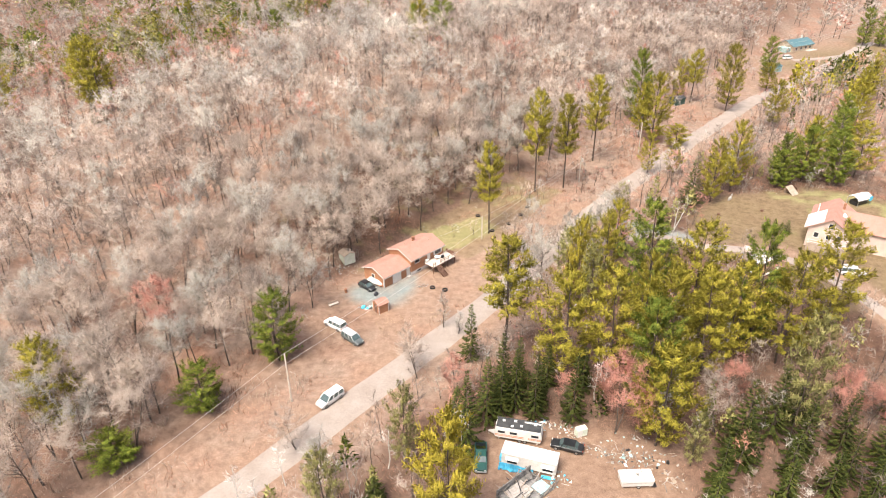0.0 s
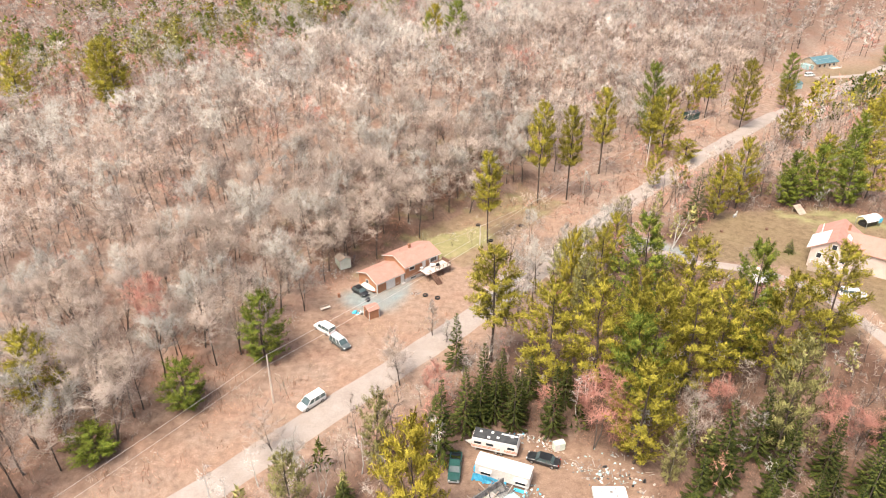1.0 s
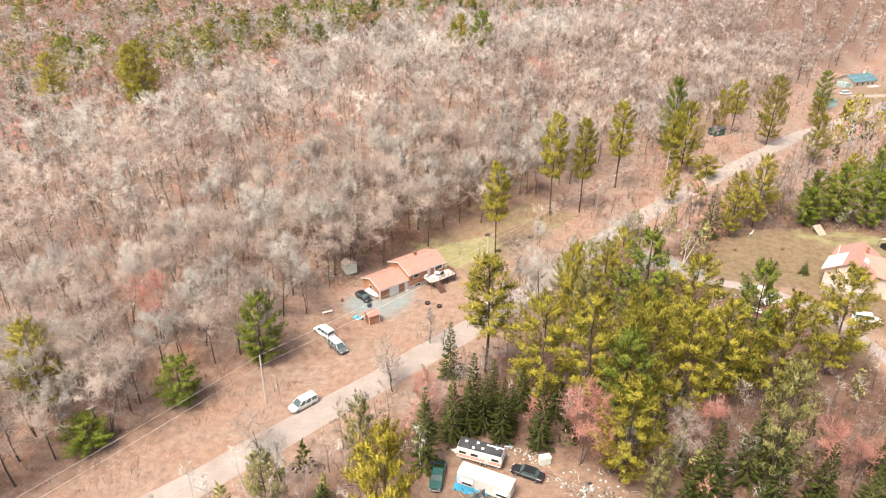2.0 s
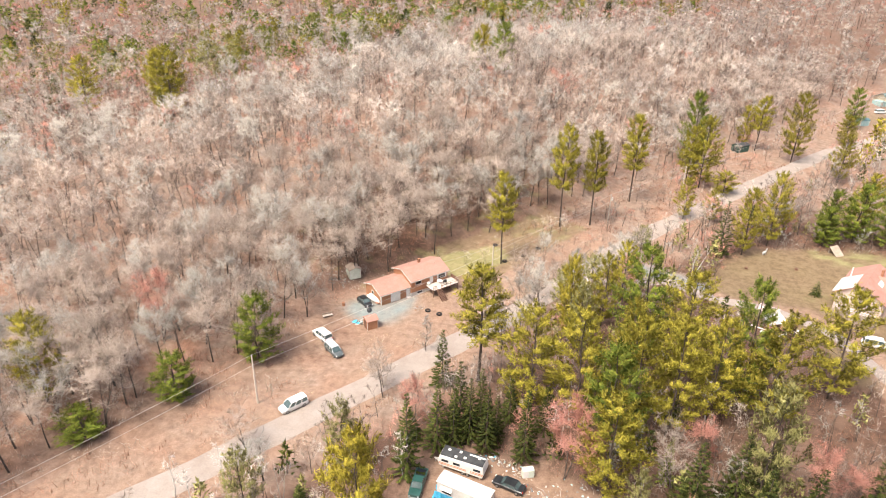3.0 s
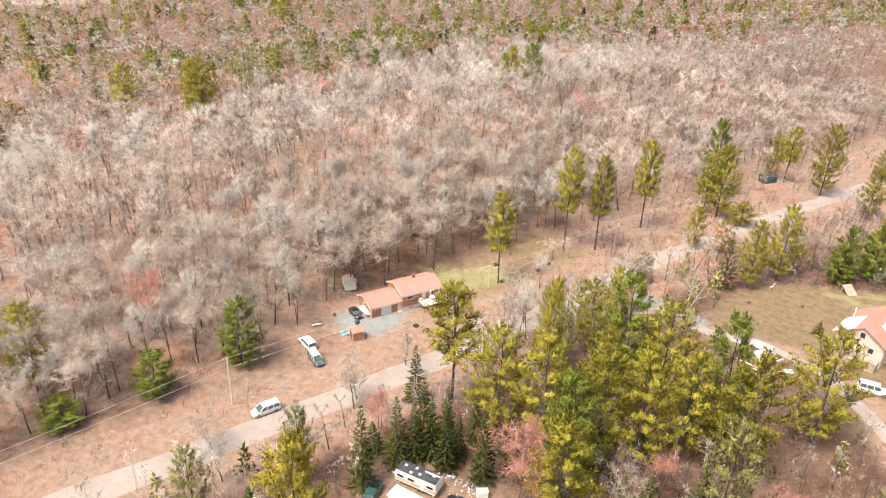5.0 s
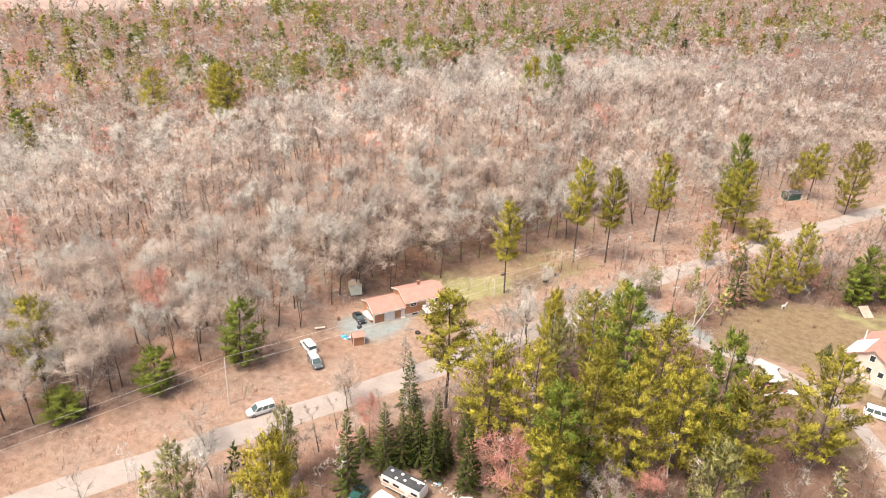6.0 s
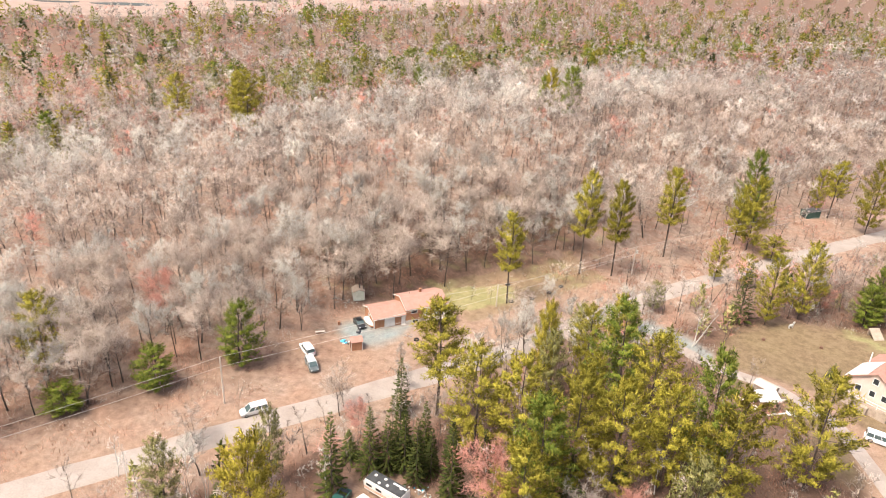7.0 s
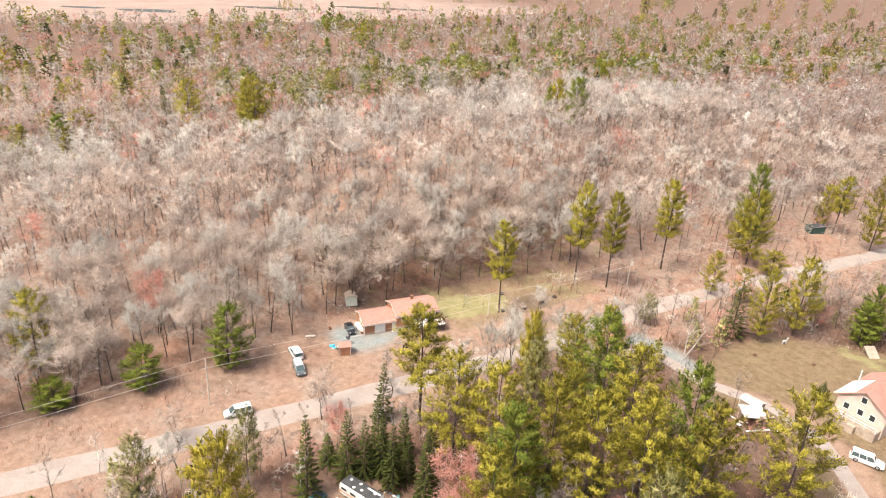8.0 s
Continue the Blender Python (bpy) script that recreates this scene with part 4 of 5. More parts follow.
M["wood"] = surface("weathered timber", (0.34, 0.26, 0.20), (0.48, 0.39, 0.31), 1.0, 12, 0.9, speck=0.35)
M["pole"] = surface("bleached pole timber", (0.52, 0.44, 0.37), (0.66, 0.58, 0.50), 0.8, 12, 0.9)
M["glass"] = surface("dark window glass", (0.015, 0.02, 0.025), (0.03, 0.035, 0.04), 1.0, 3, 0.08, spec=0.6, bump=0.0, speck=0.05)
M["tint"] = surface("greenish vehicle glass", (0.05, 0.075, 0.075), (0.09, 0.12, 0.12), 1.0, 3, 0.06, spec=0.7, bump=0.0, speck=0.05)
M["rubber"] = surface("black rubber", (0.015, 0.015, 0.015), (0.035, 0.033, 0.03), 3.0, 20, 0.85)
M["rim"] = surface("dull alloy", (0.42, 0.42, 0.42), (0.55, 0.55, 0.55), 3.0, 20, 0.35, metal=0.7)
M["black"] = surface("black paint", (0.012, 0.014, 0.016), (0.03, 0.03, 0.032), 1.0, 10, 0.3, spec=0.5, bump=0.02)
M["tar"] = surface("black roof coating", (0.03, 0.032, 0.035), (0.075, 0.075, 0.075), 0.8, 6, 0.8)
M["green_car"] = surface("dark green paint", (0.02, 0.075, 0.06), (0.035, 0.10, 0.085), 1.0, 10, 0.3, spec=0.5, bump=0.02)
M["silver"] = surface("silver paint", (0.55, 0.55, 0.54), (0.66, 0.66, 0.65), 1.0, 12, 0.3, metal=0.3, spec=0.5, bump=0.02, speck=0.06)
M["car_white"] = surface("white car paint", (0.76, 0.75, 0.73), (0.84, 0.83, 0.82), 1.0, 12, 0.3, spec=0.5, bump=0.02, speck=0.05)
M["grey_car"] = surface("dark grey green paint", (0.07, 0.085, 0.085), (0.11, 0.125, 0.125), 1.0, 12, 0.3, spec=0.5, bump=0.02)
M["redlamp"] = surface("red lamp plastic", (0.45, 0.03, 0.02), (0.55, 0.05, 0.03), 2.0, 9, 0.25, bump=0.0)
M["lamp"] = surface("clear lamp plastic", (0.6, 0.6, 0.58), (0.75, 0.75, 0.72), 2.0, 9, 0.15, bump=0.0)
M["tarp"] = surface("bright blue tarpaulin", (0.05, 0.40, 0.62), (0.12, 0.55, 0.78), 1.5, 7, 0.5, bump=0.4)
M["teal"] = surface("faded teal sheet", (0.26, 0.42, 0.42), (0.42, 0.56, 0.55), 1.2, 8, 0.7)
M["palegreen"] = surface("pale green boards", (0.52, 0.57, 0.46), (0.66, 0.70, 0.60), 1.2, 8, 0.8)
M["blueroof"] = surface("blue-grey metal roof", (0.07, 0.15, 0.17), (0.11, 0.20, 0.22), 0.8, 6, 0.5)
M["tan"] = surface("tan siding", (0.50, 0.40, 0.28), (0.62, 0.51, 0.38), 0.8, 6, 0.8)
M["char"] = surface("charred grey wreckage", (0.10, 0.095, 0.09), (0.36, 0.34, 0.32), 1.4, 6, 0.9, speck=0.5)
M["rust"] = surface("rusty brown metal", (0.24, 0.10, 0.055), (0.40, 0.20, 0.12), 2.0, 12, 0.85)
M["stripe"] = surface("faded orange stripe", (0.55, 0.24, 0.13), (0.62, 0.30, 0.18), 2.0, 12, 0.6)
M["stone"] = surface("pale rubble", (0.30, 0.265, 0.235), (0.48, 0.44, 0.40), 2.0, 9, 0.9, vary=0.15)
M["darkgreen"] = surface("dark green shed boards", (0.03, 0.07, 0.055), (0.06, 0.11, 0.09), 1.0, 8, 0.7)
M["wire"] = surface("weathered cable", (0.55, 0.50, 0.46), (0.65, 0.60, 0.56), 1.0, 5, 0.5, bump=0.0)


def at_land(x, y, turn, dz=0.0):
    return pose(x, y, land(x, y) + dz, 0, 0, turn)


def gable_roof(x0, x1, y0, y1, eave, ridge, over=0.4, thick=0.14):
    """Both slopes as one sheet with thickness, ridge along x."""
    ym = (y0 + y1) / 2
    k = (ridge - eave) / (ym - y0)
    a, b = (y0 - over, eave - over * k), (y1 + over, eave - over * k)
    return prism([a, (ym, ridge), b, (b[0], b[1] + thick), (ym, ridge + thick), (a[0], a[1] + thick)], "x", x0 - over, x1 + over)


def gable_walls(x0, x1, y0, y1, base, eave, ridge):
    ym = (y0 + y1) / 2
    return prism([(y0, base), (y1, base), (y1, eave), (ym, ridge), (y0, eave)], "x", x0, x1)


def framed_window(parent, x0, x1, z0, z1, y, out=-1, name="window", panes=1):
    """A window in a wall that faces along y: frame, sill and panes."""
    w = part(name, boxes((x0 - 0.1, y, z0 - 0.1, x0, y + out * 0.06, z1 + 0.1), (x1, y, z0 - 0.1, x1 + 0.1, y + out * 0.06, z1 + 0.1),
                         (x0, y, z1, x1, y + out * 0.06, z1 + 0.1), (x0, y, z0 - 0.1, x1, y + out * 0.09, z0)), M["white"], parent, "white painted window frame")
    for i in range(panes):
        a, b = x0 + (x1 - x0) * i / panes, x0 + (x1 - x0) * (i + 1) / panes
        part("pane", boxes((a + 0.03, y - out * 0.02, z0, b - 0.03, y + out * 0.025, z1)), M["glass"], w)
    return w


# ---- the house with its garage ----
def build_house():
    h = thing("house", HOUSE, "orange-brown ranch house with salmon shingle roof and attached garage", "house")
    part("wall", gable_walls(0, 7.55, 0, 6.6, -0.3, 2.7, 3.9), M["siding"], h, "orange-brown garage walls")
    part("wall", gable_walls(7.6, 17.6, -0.5, 7.0, 1.0, 4.1, 5.45), M["siding"], h, "orange-brown house walls")
    part("foundation", boxes((7.6, -0.45, -0.5, 17.55, 6.95, 1.0)), M["concrete"], h)
    part("roof", gable_roof(0, 7.5, 0, 6.6, 2.7, 3.9), M["roof"], h, "salmon shingle garage roof")
    r = part("roof", gable_roof(7.6, 17.6, -0.5, 7.0, 4.1, 5.45), M["roof"], h, "salmon shingle house roof")
    part("chimney", boxes((12.6, 4.1, 4.9, 13.1, 4.6, 6.1), (12.5, 4.0, 6.1, 13.2, 4.7, 6.2)), M["rust"], r, "small dark chimney")
    part("vent", rod((10.3, 4.6, 4.9), (10.3, 4.6, 5.6), 0.08), M["wood"], r)
    part("vent", rod((15.6, 2.0, 4.9), (15.6, 2.0, 5.5), 0.08), M["wood"], r)
    part("trim", boxes((-0.04, -0.04, 0, 0.16, 0.16, 2.7)), M["white"], h, "white corner board")
    part("trim", boxes((7.44, -0.06, 0, 7.58, 0.1, 2.7)), M["white"], h, "white corner board")
    part("trim", boxes((-0.42, -0.46, 2.42, 7.9, -0.38, 2.56)), M["white"], h, "white fascia")
    part("trim", boxes((7.2, -0.96, 3.82, 18.0, -0.88, 3.97)), M["white"], h, "white fascia")
    for x0, x1, y0, y1, e, rd in ((-0.44, -0.40, -0.4, 7.0, 2.56, 3.9), (7.16, 7.20, -0.9, 7.4, 3.96, 5.45)):
        ym = (y0 + y1) / 2
        part("trim", prism([(y0, e), (ym, rd), (y1, e), (y1, e + 0.17), (ym, rd + 0.17), (y0, e + 0.17)], "x", x0, x1), M["white"], h, "white rake board")
    g = part("garage_door", boxes((2.5, -0.05, 0, 5.0, 0.03, 2.15), bevel=0.01), M["white"], h, "white sectional garage door")
    for z in (0.08, 0.6, 1.12, 1.64):
        part("panel", boxes((2.56, -0.075, z, 4.94, -0.045, z + 0.46), bevel=0.012), M["white"], g)
    part("garage_door", boxes((5.3, -0.05, 0, 6.4, 0.03, 2.1), bevel=0.01), M["siding"], h, "brown wooden garage door")
    part("door", boxes((6.6, -0.05, 0, 7.4, 0.03, 2.05), bevel=0.01), M["white"], h, "white side door")
    wl = part("window", boxes((-0.06, 3.0, 1.2, 0.02, 3.12, 2.2), (-0.06, 3.9, 1.2, 0.02, 4.02, 2.2), (-0.06, 3.0, 2.1, 0.02, 4.02, 2.22), (-0.08, 3.0, 1.1, 0.02, 4.02, 1.2)), M["white"], h, "white painted window frame")
    part("pane", boxes((-0.03, 3.12, 1.2, 0.02, 3.9, 2.1)), M["glass"], wl)
    framed_window(h, 8.8, 10.2, 2.75, 3.5, -0.5, panes=2)
    framed_window(h, 9.2, 10.6, 0.35, 0.85, -0.45, panes=2)
    framed_window(h, 15.0, 16.9, 2.55, 3.65, -0.5, panes=3)
    part("door", boxes((12.6, -0.56, 2.05, 13.5, -0.47, 4.0), bevel=0.01), M["white"], h, "white house door")
    for x in (14.75, 17.05):
        part("shutter", boxes((x - 0.16, -0.55, 2.5, x + 0.16, -0.49, 3.7)), M["white"], h)
    part("step", boxes((6.5, -0.7, 0, 7.5, 0, 0.18)), M["concrete"], h)
    # deck on posts, with rail and stair
    d = part("deck", boxes((11.4, -3.7, 1.72, 18.6, -0.52, 1.86)), M["darkwood"], h, "raised wooden deck with dark frame")
    y = -3.7
    while y < -0.66:
        part("board", boxes((11.4, y, 1.865, 18.6, y + 0.135, 1.90)), M["deckwood"], d)
        y += 0.145
    for x in (11.6, 14.0, 16.2, 18.4):
        part("post", boxes((x - 0.07, -3.6, -0.4, x + 0.07, -3.46, 1.72)), M["darkwood"], d)
    for x in (11.5, 12.2, 13.7, 15.0, 16.3, 17.5, 18.5):
        part("post", boxes((x - 0.05, -3.66, 1.9, x + 0.05, -3.56, 2.85)), M["wood"], d)
    for x0, x1 in ((11.5, 12.2), (13.7, 18.5)):
        part("rail", boxes((x0, -3.68, 2.83, x1, -3.54, 2.9), (x0, -3.63, 2.35, x1, -3.59, 2.45)), M["wood"], d)
    part("rail", boxes((18.44, -3.6, 2.83, 18.58, -0.6, 2.9), (18.49, -3.6, 2.0, 18.53, -0.6, 2.75)), M["darkwood"], d, "dark boarded end rail")
    s = part("stair", prism([(-3.7, 1.85), (-3.7, 1.55), (-6.1, -0.15), (-6.4, -0.15)], "x", 12.25, 12.33), M["darkwood"], d, "dark wooden stair")
    part("stringer", prism([(-3.7, 1.85), (-3.7, 1.55), (-6.1, -0.15), (-6.4, -0.15)], "x", 13.6, 13.68), M["darkwood"], s)
    for i in range(9):
        z, yy = 1.72 - 0.19 * i, -3.72 - 0.29 * i
        part("tread", boxes((12.2, yy - 0.27, z - 0.05, 13.72, yy, z), bevel=0.01), M["darkwood"], s)
    for x in (12.25, 13.65):
        part("handrail", rod((x, -3.75, 2.8), (x, -6.3, 0.95), 0.035), M["darkwood"], s)
    # on the deck
    p = HOUSE
    t = thing("patio_table", p @ pose(14.6, -1.6, 1.9), "round white patio table on the deck", "table")
    part("tabletop", rod((0, 0, 0.68), (0, 0, 0.74), 0.6, sides=16), M["car_white"], t)
    part("pedestal", rod((0, 0, 0), (0, 0, 0.68), 0.06), M["white"], t)
    gr = thing("grill", p @ pose(15.4, -2.6, 1.9), "black barbecue grill standing on the deck", "grill")
    part("body", boxes((-0.45, -0.25, 0.5, 0.45, 0.25, 0.9), bevel=0.06), M["black"], gr)
    part("lid", boxes((-0.4, -0.25, 0.9, 0.4, 0.2, 1.15), bevel=0.09), M["black"], gr)
    for x in (-0.4, 0.4):
        for yy in (-0.2, 0.2):
            part("leg", boxes((x - 0.025, yy - 0.025, 0, x + 0.025, yy + 0.025, 0.5)), M["black"], gr)
    b = thing("storage_box", p @ pose(12.0, -1.0, 1.9), "white storage box standing on the deck", "box")
    part("body", boxes((-0.35, -0.3, 0, 0.35, 0.3, 0.6), bevel=0.03), M["white"], b)
    part("lid", boxes((-0.38, -0.33, 0.6, 0.38, 0.33, 0.68), bevel=0.02), M["white"], b)


build_house()


# ---- vehicles ----
def wheel(parent, x, y, r=0.34, w=0.22):
    ty = part("wheel", ring((x, y, r), "y", r, r * 0.6, w), M["rubber"], parent)
    part("rim", rod((x, y - w * 0.42, r), (x, y + w * 0.42, r), r * 0.62, sides=12), M["rim"], ty)


def loft(sections):
    """Closed skin through rings of (x, [(y, z), ...])."""
    bm = bmesh.new()
    rows = [[bm.verts.new((x, y, z)) for y, z in pts] for x, pts in sections]
    for p, q in zip(rows, rows[1:]):
        for i in range(len(p)):
            j = (i + 1) % len(p)
            bm.faces.new((p[i], p[j], q[j], q[i]))
    bm.faces.new(rows[0])
    bm.faces.new(rows[-1])
    bmesh.ops.recalc_face_normals(bm, faces=bm.faces[:])
    return bm


def car(m, label, paint, L=4.8, W=1.85, H=1.7, belt=1.0, hood=1.2, tail=0.1, slope=0.55, back=0.25, lower=None, category="car", name="car", roof=None, r=0.34, box=False):
    """A car that looks along x: body, cabin of glass, roof, pillars, wheels and lamps."""
    c = thing(name, m, label, category)
    hw, x1, x0 = W / 2, L / 2, -L / 2
    def ringat(x, z0, z1, w):
        return (x, [(-w * 0.94, z0), (-w, (z0 + z1) * 0.5), (-w * 0.96, z1 - 0.06), (-w * 0.86, z1), (w * 0.86, z1), (w * 0.96, z1 - 0.06), (w, (z0 + z1) * 0.5), (w * 0.94, z0)])
    zc = belt - 0.12
    secs = [ringat(x0, 0.42, belt * 0.9, hw * 0.86), ringat(x0 + 0.12, 0.28, belt * (0.98 if not box else 1.0), hw * 0.97), ringat(x0 + 0.6, 0.25, belt, hw),
            ringat(x1 - hood - 0.2, 0.25, belt, hw), ringat(x1 - hood * 0.5, 0.25, belt - 0.07, hw * 0.98), ringat(x1 - 0.2, 0.28, zc - 0.06, hw * 0.92), ringat(x1, 0.40, zc - 0.22, hw * 0.80)]
    if box:
        secs = [s for i, s in enumerate(secs)]
    part("body", loft(secs), M[lower or paint], c)
    ca, cb = x0 + tail, x1 - hood
    tw = hw * 0.80
    glass = loft([(ca, [(-hw * 0.9, belt - 0.02), (hw * 0.9, belt - 0.02), (hw * 0.9, belt), (-hw * 0.9, belt)]),
                  (ca + back, [(-hw * 0.93, belt - 0.02), (hw * 0.93, belt - 0.02), (tw, H - 0.07), (-tw, H - 0.07)]),
                  (cb - slope, [(-hw * 0.93, belt - 0.02), (hw * 0.93, belt - 0.02), (tw, H - 0.07), (-tw, H - 0.07)]),
                  (cb, [(-hw * 0.88, belt - 0.02), (hw * 0.88, belt - 0.02), (hw * 0.88, belt), (-hw * 0.88, belt)])])
    part("window", glass, M["tint"], c, "dark tinted glass")
    part("roof", boxes((ca + back - 0.05, -tw - 0.03, H - 0.08, cb - slope + 0.05, tw + 0.03, H), bevel=0.035), M[roof or paint], c)
    for y in (-1, 1):
        n = 4 if L > 4.6 else 3
        for i in range(n):
            f = i / (n - 1)
            xb, xt = ca + 0.05 + (cb - ca - 0.1) * f, ca + back + (cb - slope - ca - back) * f
            part("pillar", rod((xb, y * (hw * 0.93), belt - 0.03), (xt, y * (tw + 0.01), H - 0.04), 0.05, sides=6), M[roof or paint], c)
        for x in (x0 + L * 0.19, x1 - L * 0.18):
            wheel(c, x, y * (hw - 0.10), r)
        part("headlight", boxes((x1 - 0.12, y * hw * 0.72 - 0.16, 0.60, x1 + 0.01, y * hw * 0.72 + 0.16, 0.76), bevel=0.03), M["lamp"], c)
        part("taillight", boxes((x0 - 0.02, y * hw * 0.78 - 0.09, 0.7, x0 + 0.08, y * hw * 0.78 + 0.09, 1.0), bevel=0.02), M["redlamp"], c)
        part("mirror", boxes((cb - 0.45, y * (hw + 0.12) - 0.09, belt, cb - 0.33, y * (hw + 0.12) + 0.09, belt + 0.15), bevel=0.03), M[lower or paint], c)
    part("bumper", boxes((x1 - 0.12, -hw * 0.82, 0.34, x1 + 0.05, hw * 0.82, 0.52), bevel=0.04), M[lower or paint], c)
    part("bumper", boxes((x0 - 0.05, -hw * 0.86, 0.36, x0 + 0.1, hw * 0.86, 0.55), bevel=0.04), M[lower or paint], c)
    return c


ROAD_TURN = math.degrees(math.atan2(RD[1], RD[0]))
car(at_land(-21.0, 83.6, ROAD_TURN + 180, 0.09), "silver-white minivan parked on the gravel road", "car_white", 5.0, 1.95, 1.78, 1.02, 1.0, 0.05, 0.9, 0.2, category="van", name="minivan", lower="silver")
car(at_land(-23.6, 105.0, 144, 0.02), "white sport utility wagon parked on dry grass", "car_white", 4.9, 1.95, 1.82, 1.08, 1.25, 0.05, 0.5, 0.2, name="suv", r=0.38)
car(at_land(-19.6, 100.6, -42, 0.02), "dark grey van with silver roof on dry grass", "silver", 4.8, 1.9, 1.75, 1.0, 1.0, 0.05, 0.8, 0.2, category="van", name="van", lower="grey_car")
car(at_land(-19.0, 119.5, -41, 0.02), "black hatchback parked on gravel beside the garage", "black", 4.3, 1.8, 1.48, 0.92, 1.1, 0.15, 0.75, 0.55)
car(at_land(17.4, 73.2, 162, 0.02), "dark green-black sedan among yard clutter", "black", 5.0, 1.85, 1.45, 0.9, 1.35, 0.85, 0.6, 0.5, name="sedan")
car(at_land(84.0, 119.5, -12, 0.02), "white sport utility wagon beside the peach house", "car_white", 5.2, 1.95, 1.85, 1.08, 1.35, 0.05, 0.5, 0.2, name="suv", r=0.38)
car(at_land(159, 321, 20, 0.1), "white van parked beside the blue-roofed house", "car_white", 5.0, 1.95, 1.85, 1.05, 1.0, 0.05, 0.8, 0.2, category="van", name="van")


def pickup(m, label):
    c = thing("pickup_truck", m, label, "truck")
    part("body", loft([(x, [(-w, 0.35), (-w * 1.02, 0.7), (-w * 0.97, z), (w * 0.97, z), (w * 1.02, 0.7), (w, 0.35)]) for x, z, w in ((-2.8, 1.0, 0.9), (-2.7, 1.05, 0.93), (0.6, 1.05, 0.95), (1.2, 1.05, 0.95), (2.3, 0.98, 0.92), (2.6, 0.9, 0.85))]), M["green_car"], c)
    part("bed", boxes((-2.6, -0.72, 1.04, -0.75, 0.72, 1.058)), M["black"], c, "black truck bed floor")
    for s in (boxes((-2.7, -0.93, 1.05, -0.7, -0.78, 1.28), bevel=0.03), boxes((-2.7, 0.78, 1.05, -0.7, 0.93, 1.28), bevel=0.03), boxes((-2.78, -0.93, 1.0, -2.66, 0.93, 1.26), bevel=0.03)):
        part("bed_side", s, M["green_car"], c)
    part("window", loft([(-0.62, [(-0.86, 1.03), (0.86, 1.03), (0.74, 1.66), (-0.74, 1.66)]), (0.6, [(-0.86, 1.03), (0.86, 1.03), (0.74, 1.66), (-0.74, 1.66)]), (1.25, [(-0.82, 1.03), (0.82, 1.03), (0.80, 1.06), (-0.80, 1.06)])]), M["tint"], c)
    part("roof", boxes((-0.68, -0.77, 1.64, 0.66, 0.77, 1.74), bevel=0.04), M["green_car"], c)
    for y in (-1, 1):
        for a, b in (((-0.66, y * 0.87, 1.03), (-0.62, y * 0.76, 1.68)), ((1.2, y * 0.84, 1.03), (0.62, y * 0.75, 1.68))):
            part("pillar", rod(a, b, 0.055, sides=6), M["green_car"], c)
        wheel(c, -1.75, y * 0.84, 0.38, 0.25)
        wheel(c, 1.65, y * 0.84, 0.38, 0.25)
        part("headlight", boxes((2.5, y * 0.66 - 0.14, 0.66, 2.63, y * 0.66 + 0.14, 0.84), bevel=0.02), M["lamp"], c)
        part("taillight", boxes((-2.82, y * 0.82 - 0.08, 0.7, -2.76, y * 0.82 + 0.08, 1.0), bevel=0.02), M["redlamp"], c)
    part("bumper", boxes((2.52, -0.86, 0.38, 2.72, 0.86, 0.58), bevel=0.03), M["rim"], c, "chrome bumper")
    part("bumper", boxes((-2.95, -0.86, 0.42, -2.78, 0.86, 0.58), bevel=0.03), M["rim"], c, "chrome bumper")


pickup(at_land(4.0, 70.7, -92, 0.02), "dark green pickup truck parked on bare dirt")


# ---- the yard of trailers ----
def camper():
    c = thing("travel_trailer", at_land(10.1, 75.4, -12), "old white travel trailer with black tarred roof", "trailer")
    part("body", prism([(-3.6, 0.7), (-3.75, 1.5), (-3.5, 2.75), (3.5, 2.75), (3.7, 1.5), (3.5, 0.6)], "y", -1.2, 1.2, 0.06), M["white"], c, "white body with orange stripe")
    rf = part("roof", boxes((-3.45, -1.12, 2.75, 3.45, 1.12, 2.83), bevel=0.03), M["tar"], c, "black tarred roof")
    for x, y in ((-2.4, 0.3), (-0.6, 0.5), (0.4, -0.4), (2.5, 0.35), (-1.0, -0.7)):
        part("roof_vent", boxes((x - 0.22, y - 0.2, 2.83, x + 0.22, y + 0.2, 2.98), bevel=0.03), M["white"], rf)
    part("hatch", boxes((0.8, 0.45, 2.83, 3.4, 0.75, 2.9), bevel=0.02), M["white"], rf)
    for z in (1.05, 1.28):
        part("stripe", boxes((-3.6, -1.225, z, 3.6, -1.195, z + 0.12)), M["stripe"], c, "faded orange stripe")
    for x in (-2.6, -0.7, 2.6):
        w = part("window", boxes((x - 0.65, -1.24, 1.62, x + 0.65, -1.19, 2.2), bevel=0.01), M["offwhite"], c)
        part("pane", boxes((x - 0.55, -1.255, 1.7, x + 0.55, -1.235, 2.12)), M["glass"], w)
    part("door", boxes((0.9, -1.235, 0.75, 1.55, -1.2, 2.5), bevel=0.01), M["white"], c)
    part("hitch", prism([(-3.6, -0.6), (-4.9, 0.0), (-3.6, 0.6)], "z", 0.55, 0.68), M["offwhite"], c, "white drawbar")
    part("jack", rod((-4.7, 0, 0), (-4.7, 0, 0.8), 0.05), M["rim"], c)
    for y in (-1.02, 1.02):
        for x in (0.3, 1.1):
            wheel(c, x, y, 0.34, 0.2)
    for x in (-3.0, 3.0):
        part("stand", boxes((x - 0.1, -0.9, 0, x + 0.1, 0.9, 0.7)), M["concrete"], c)


camper()


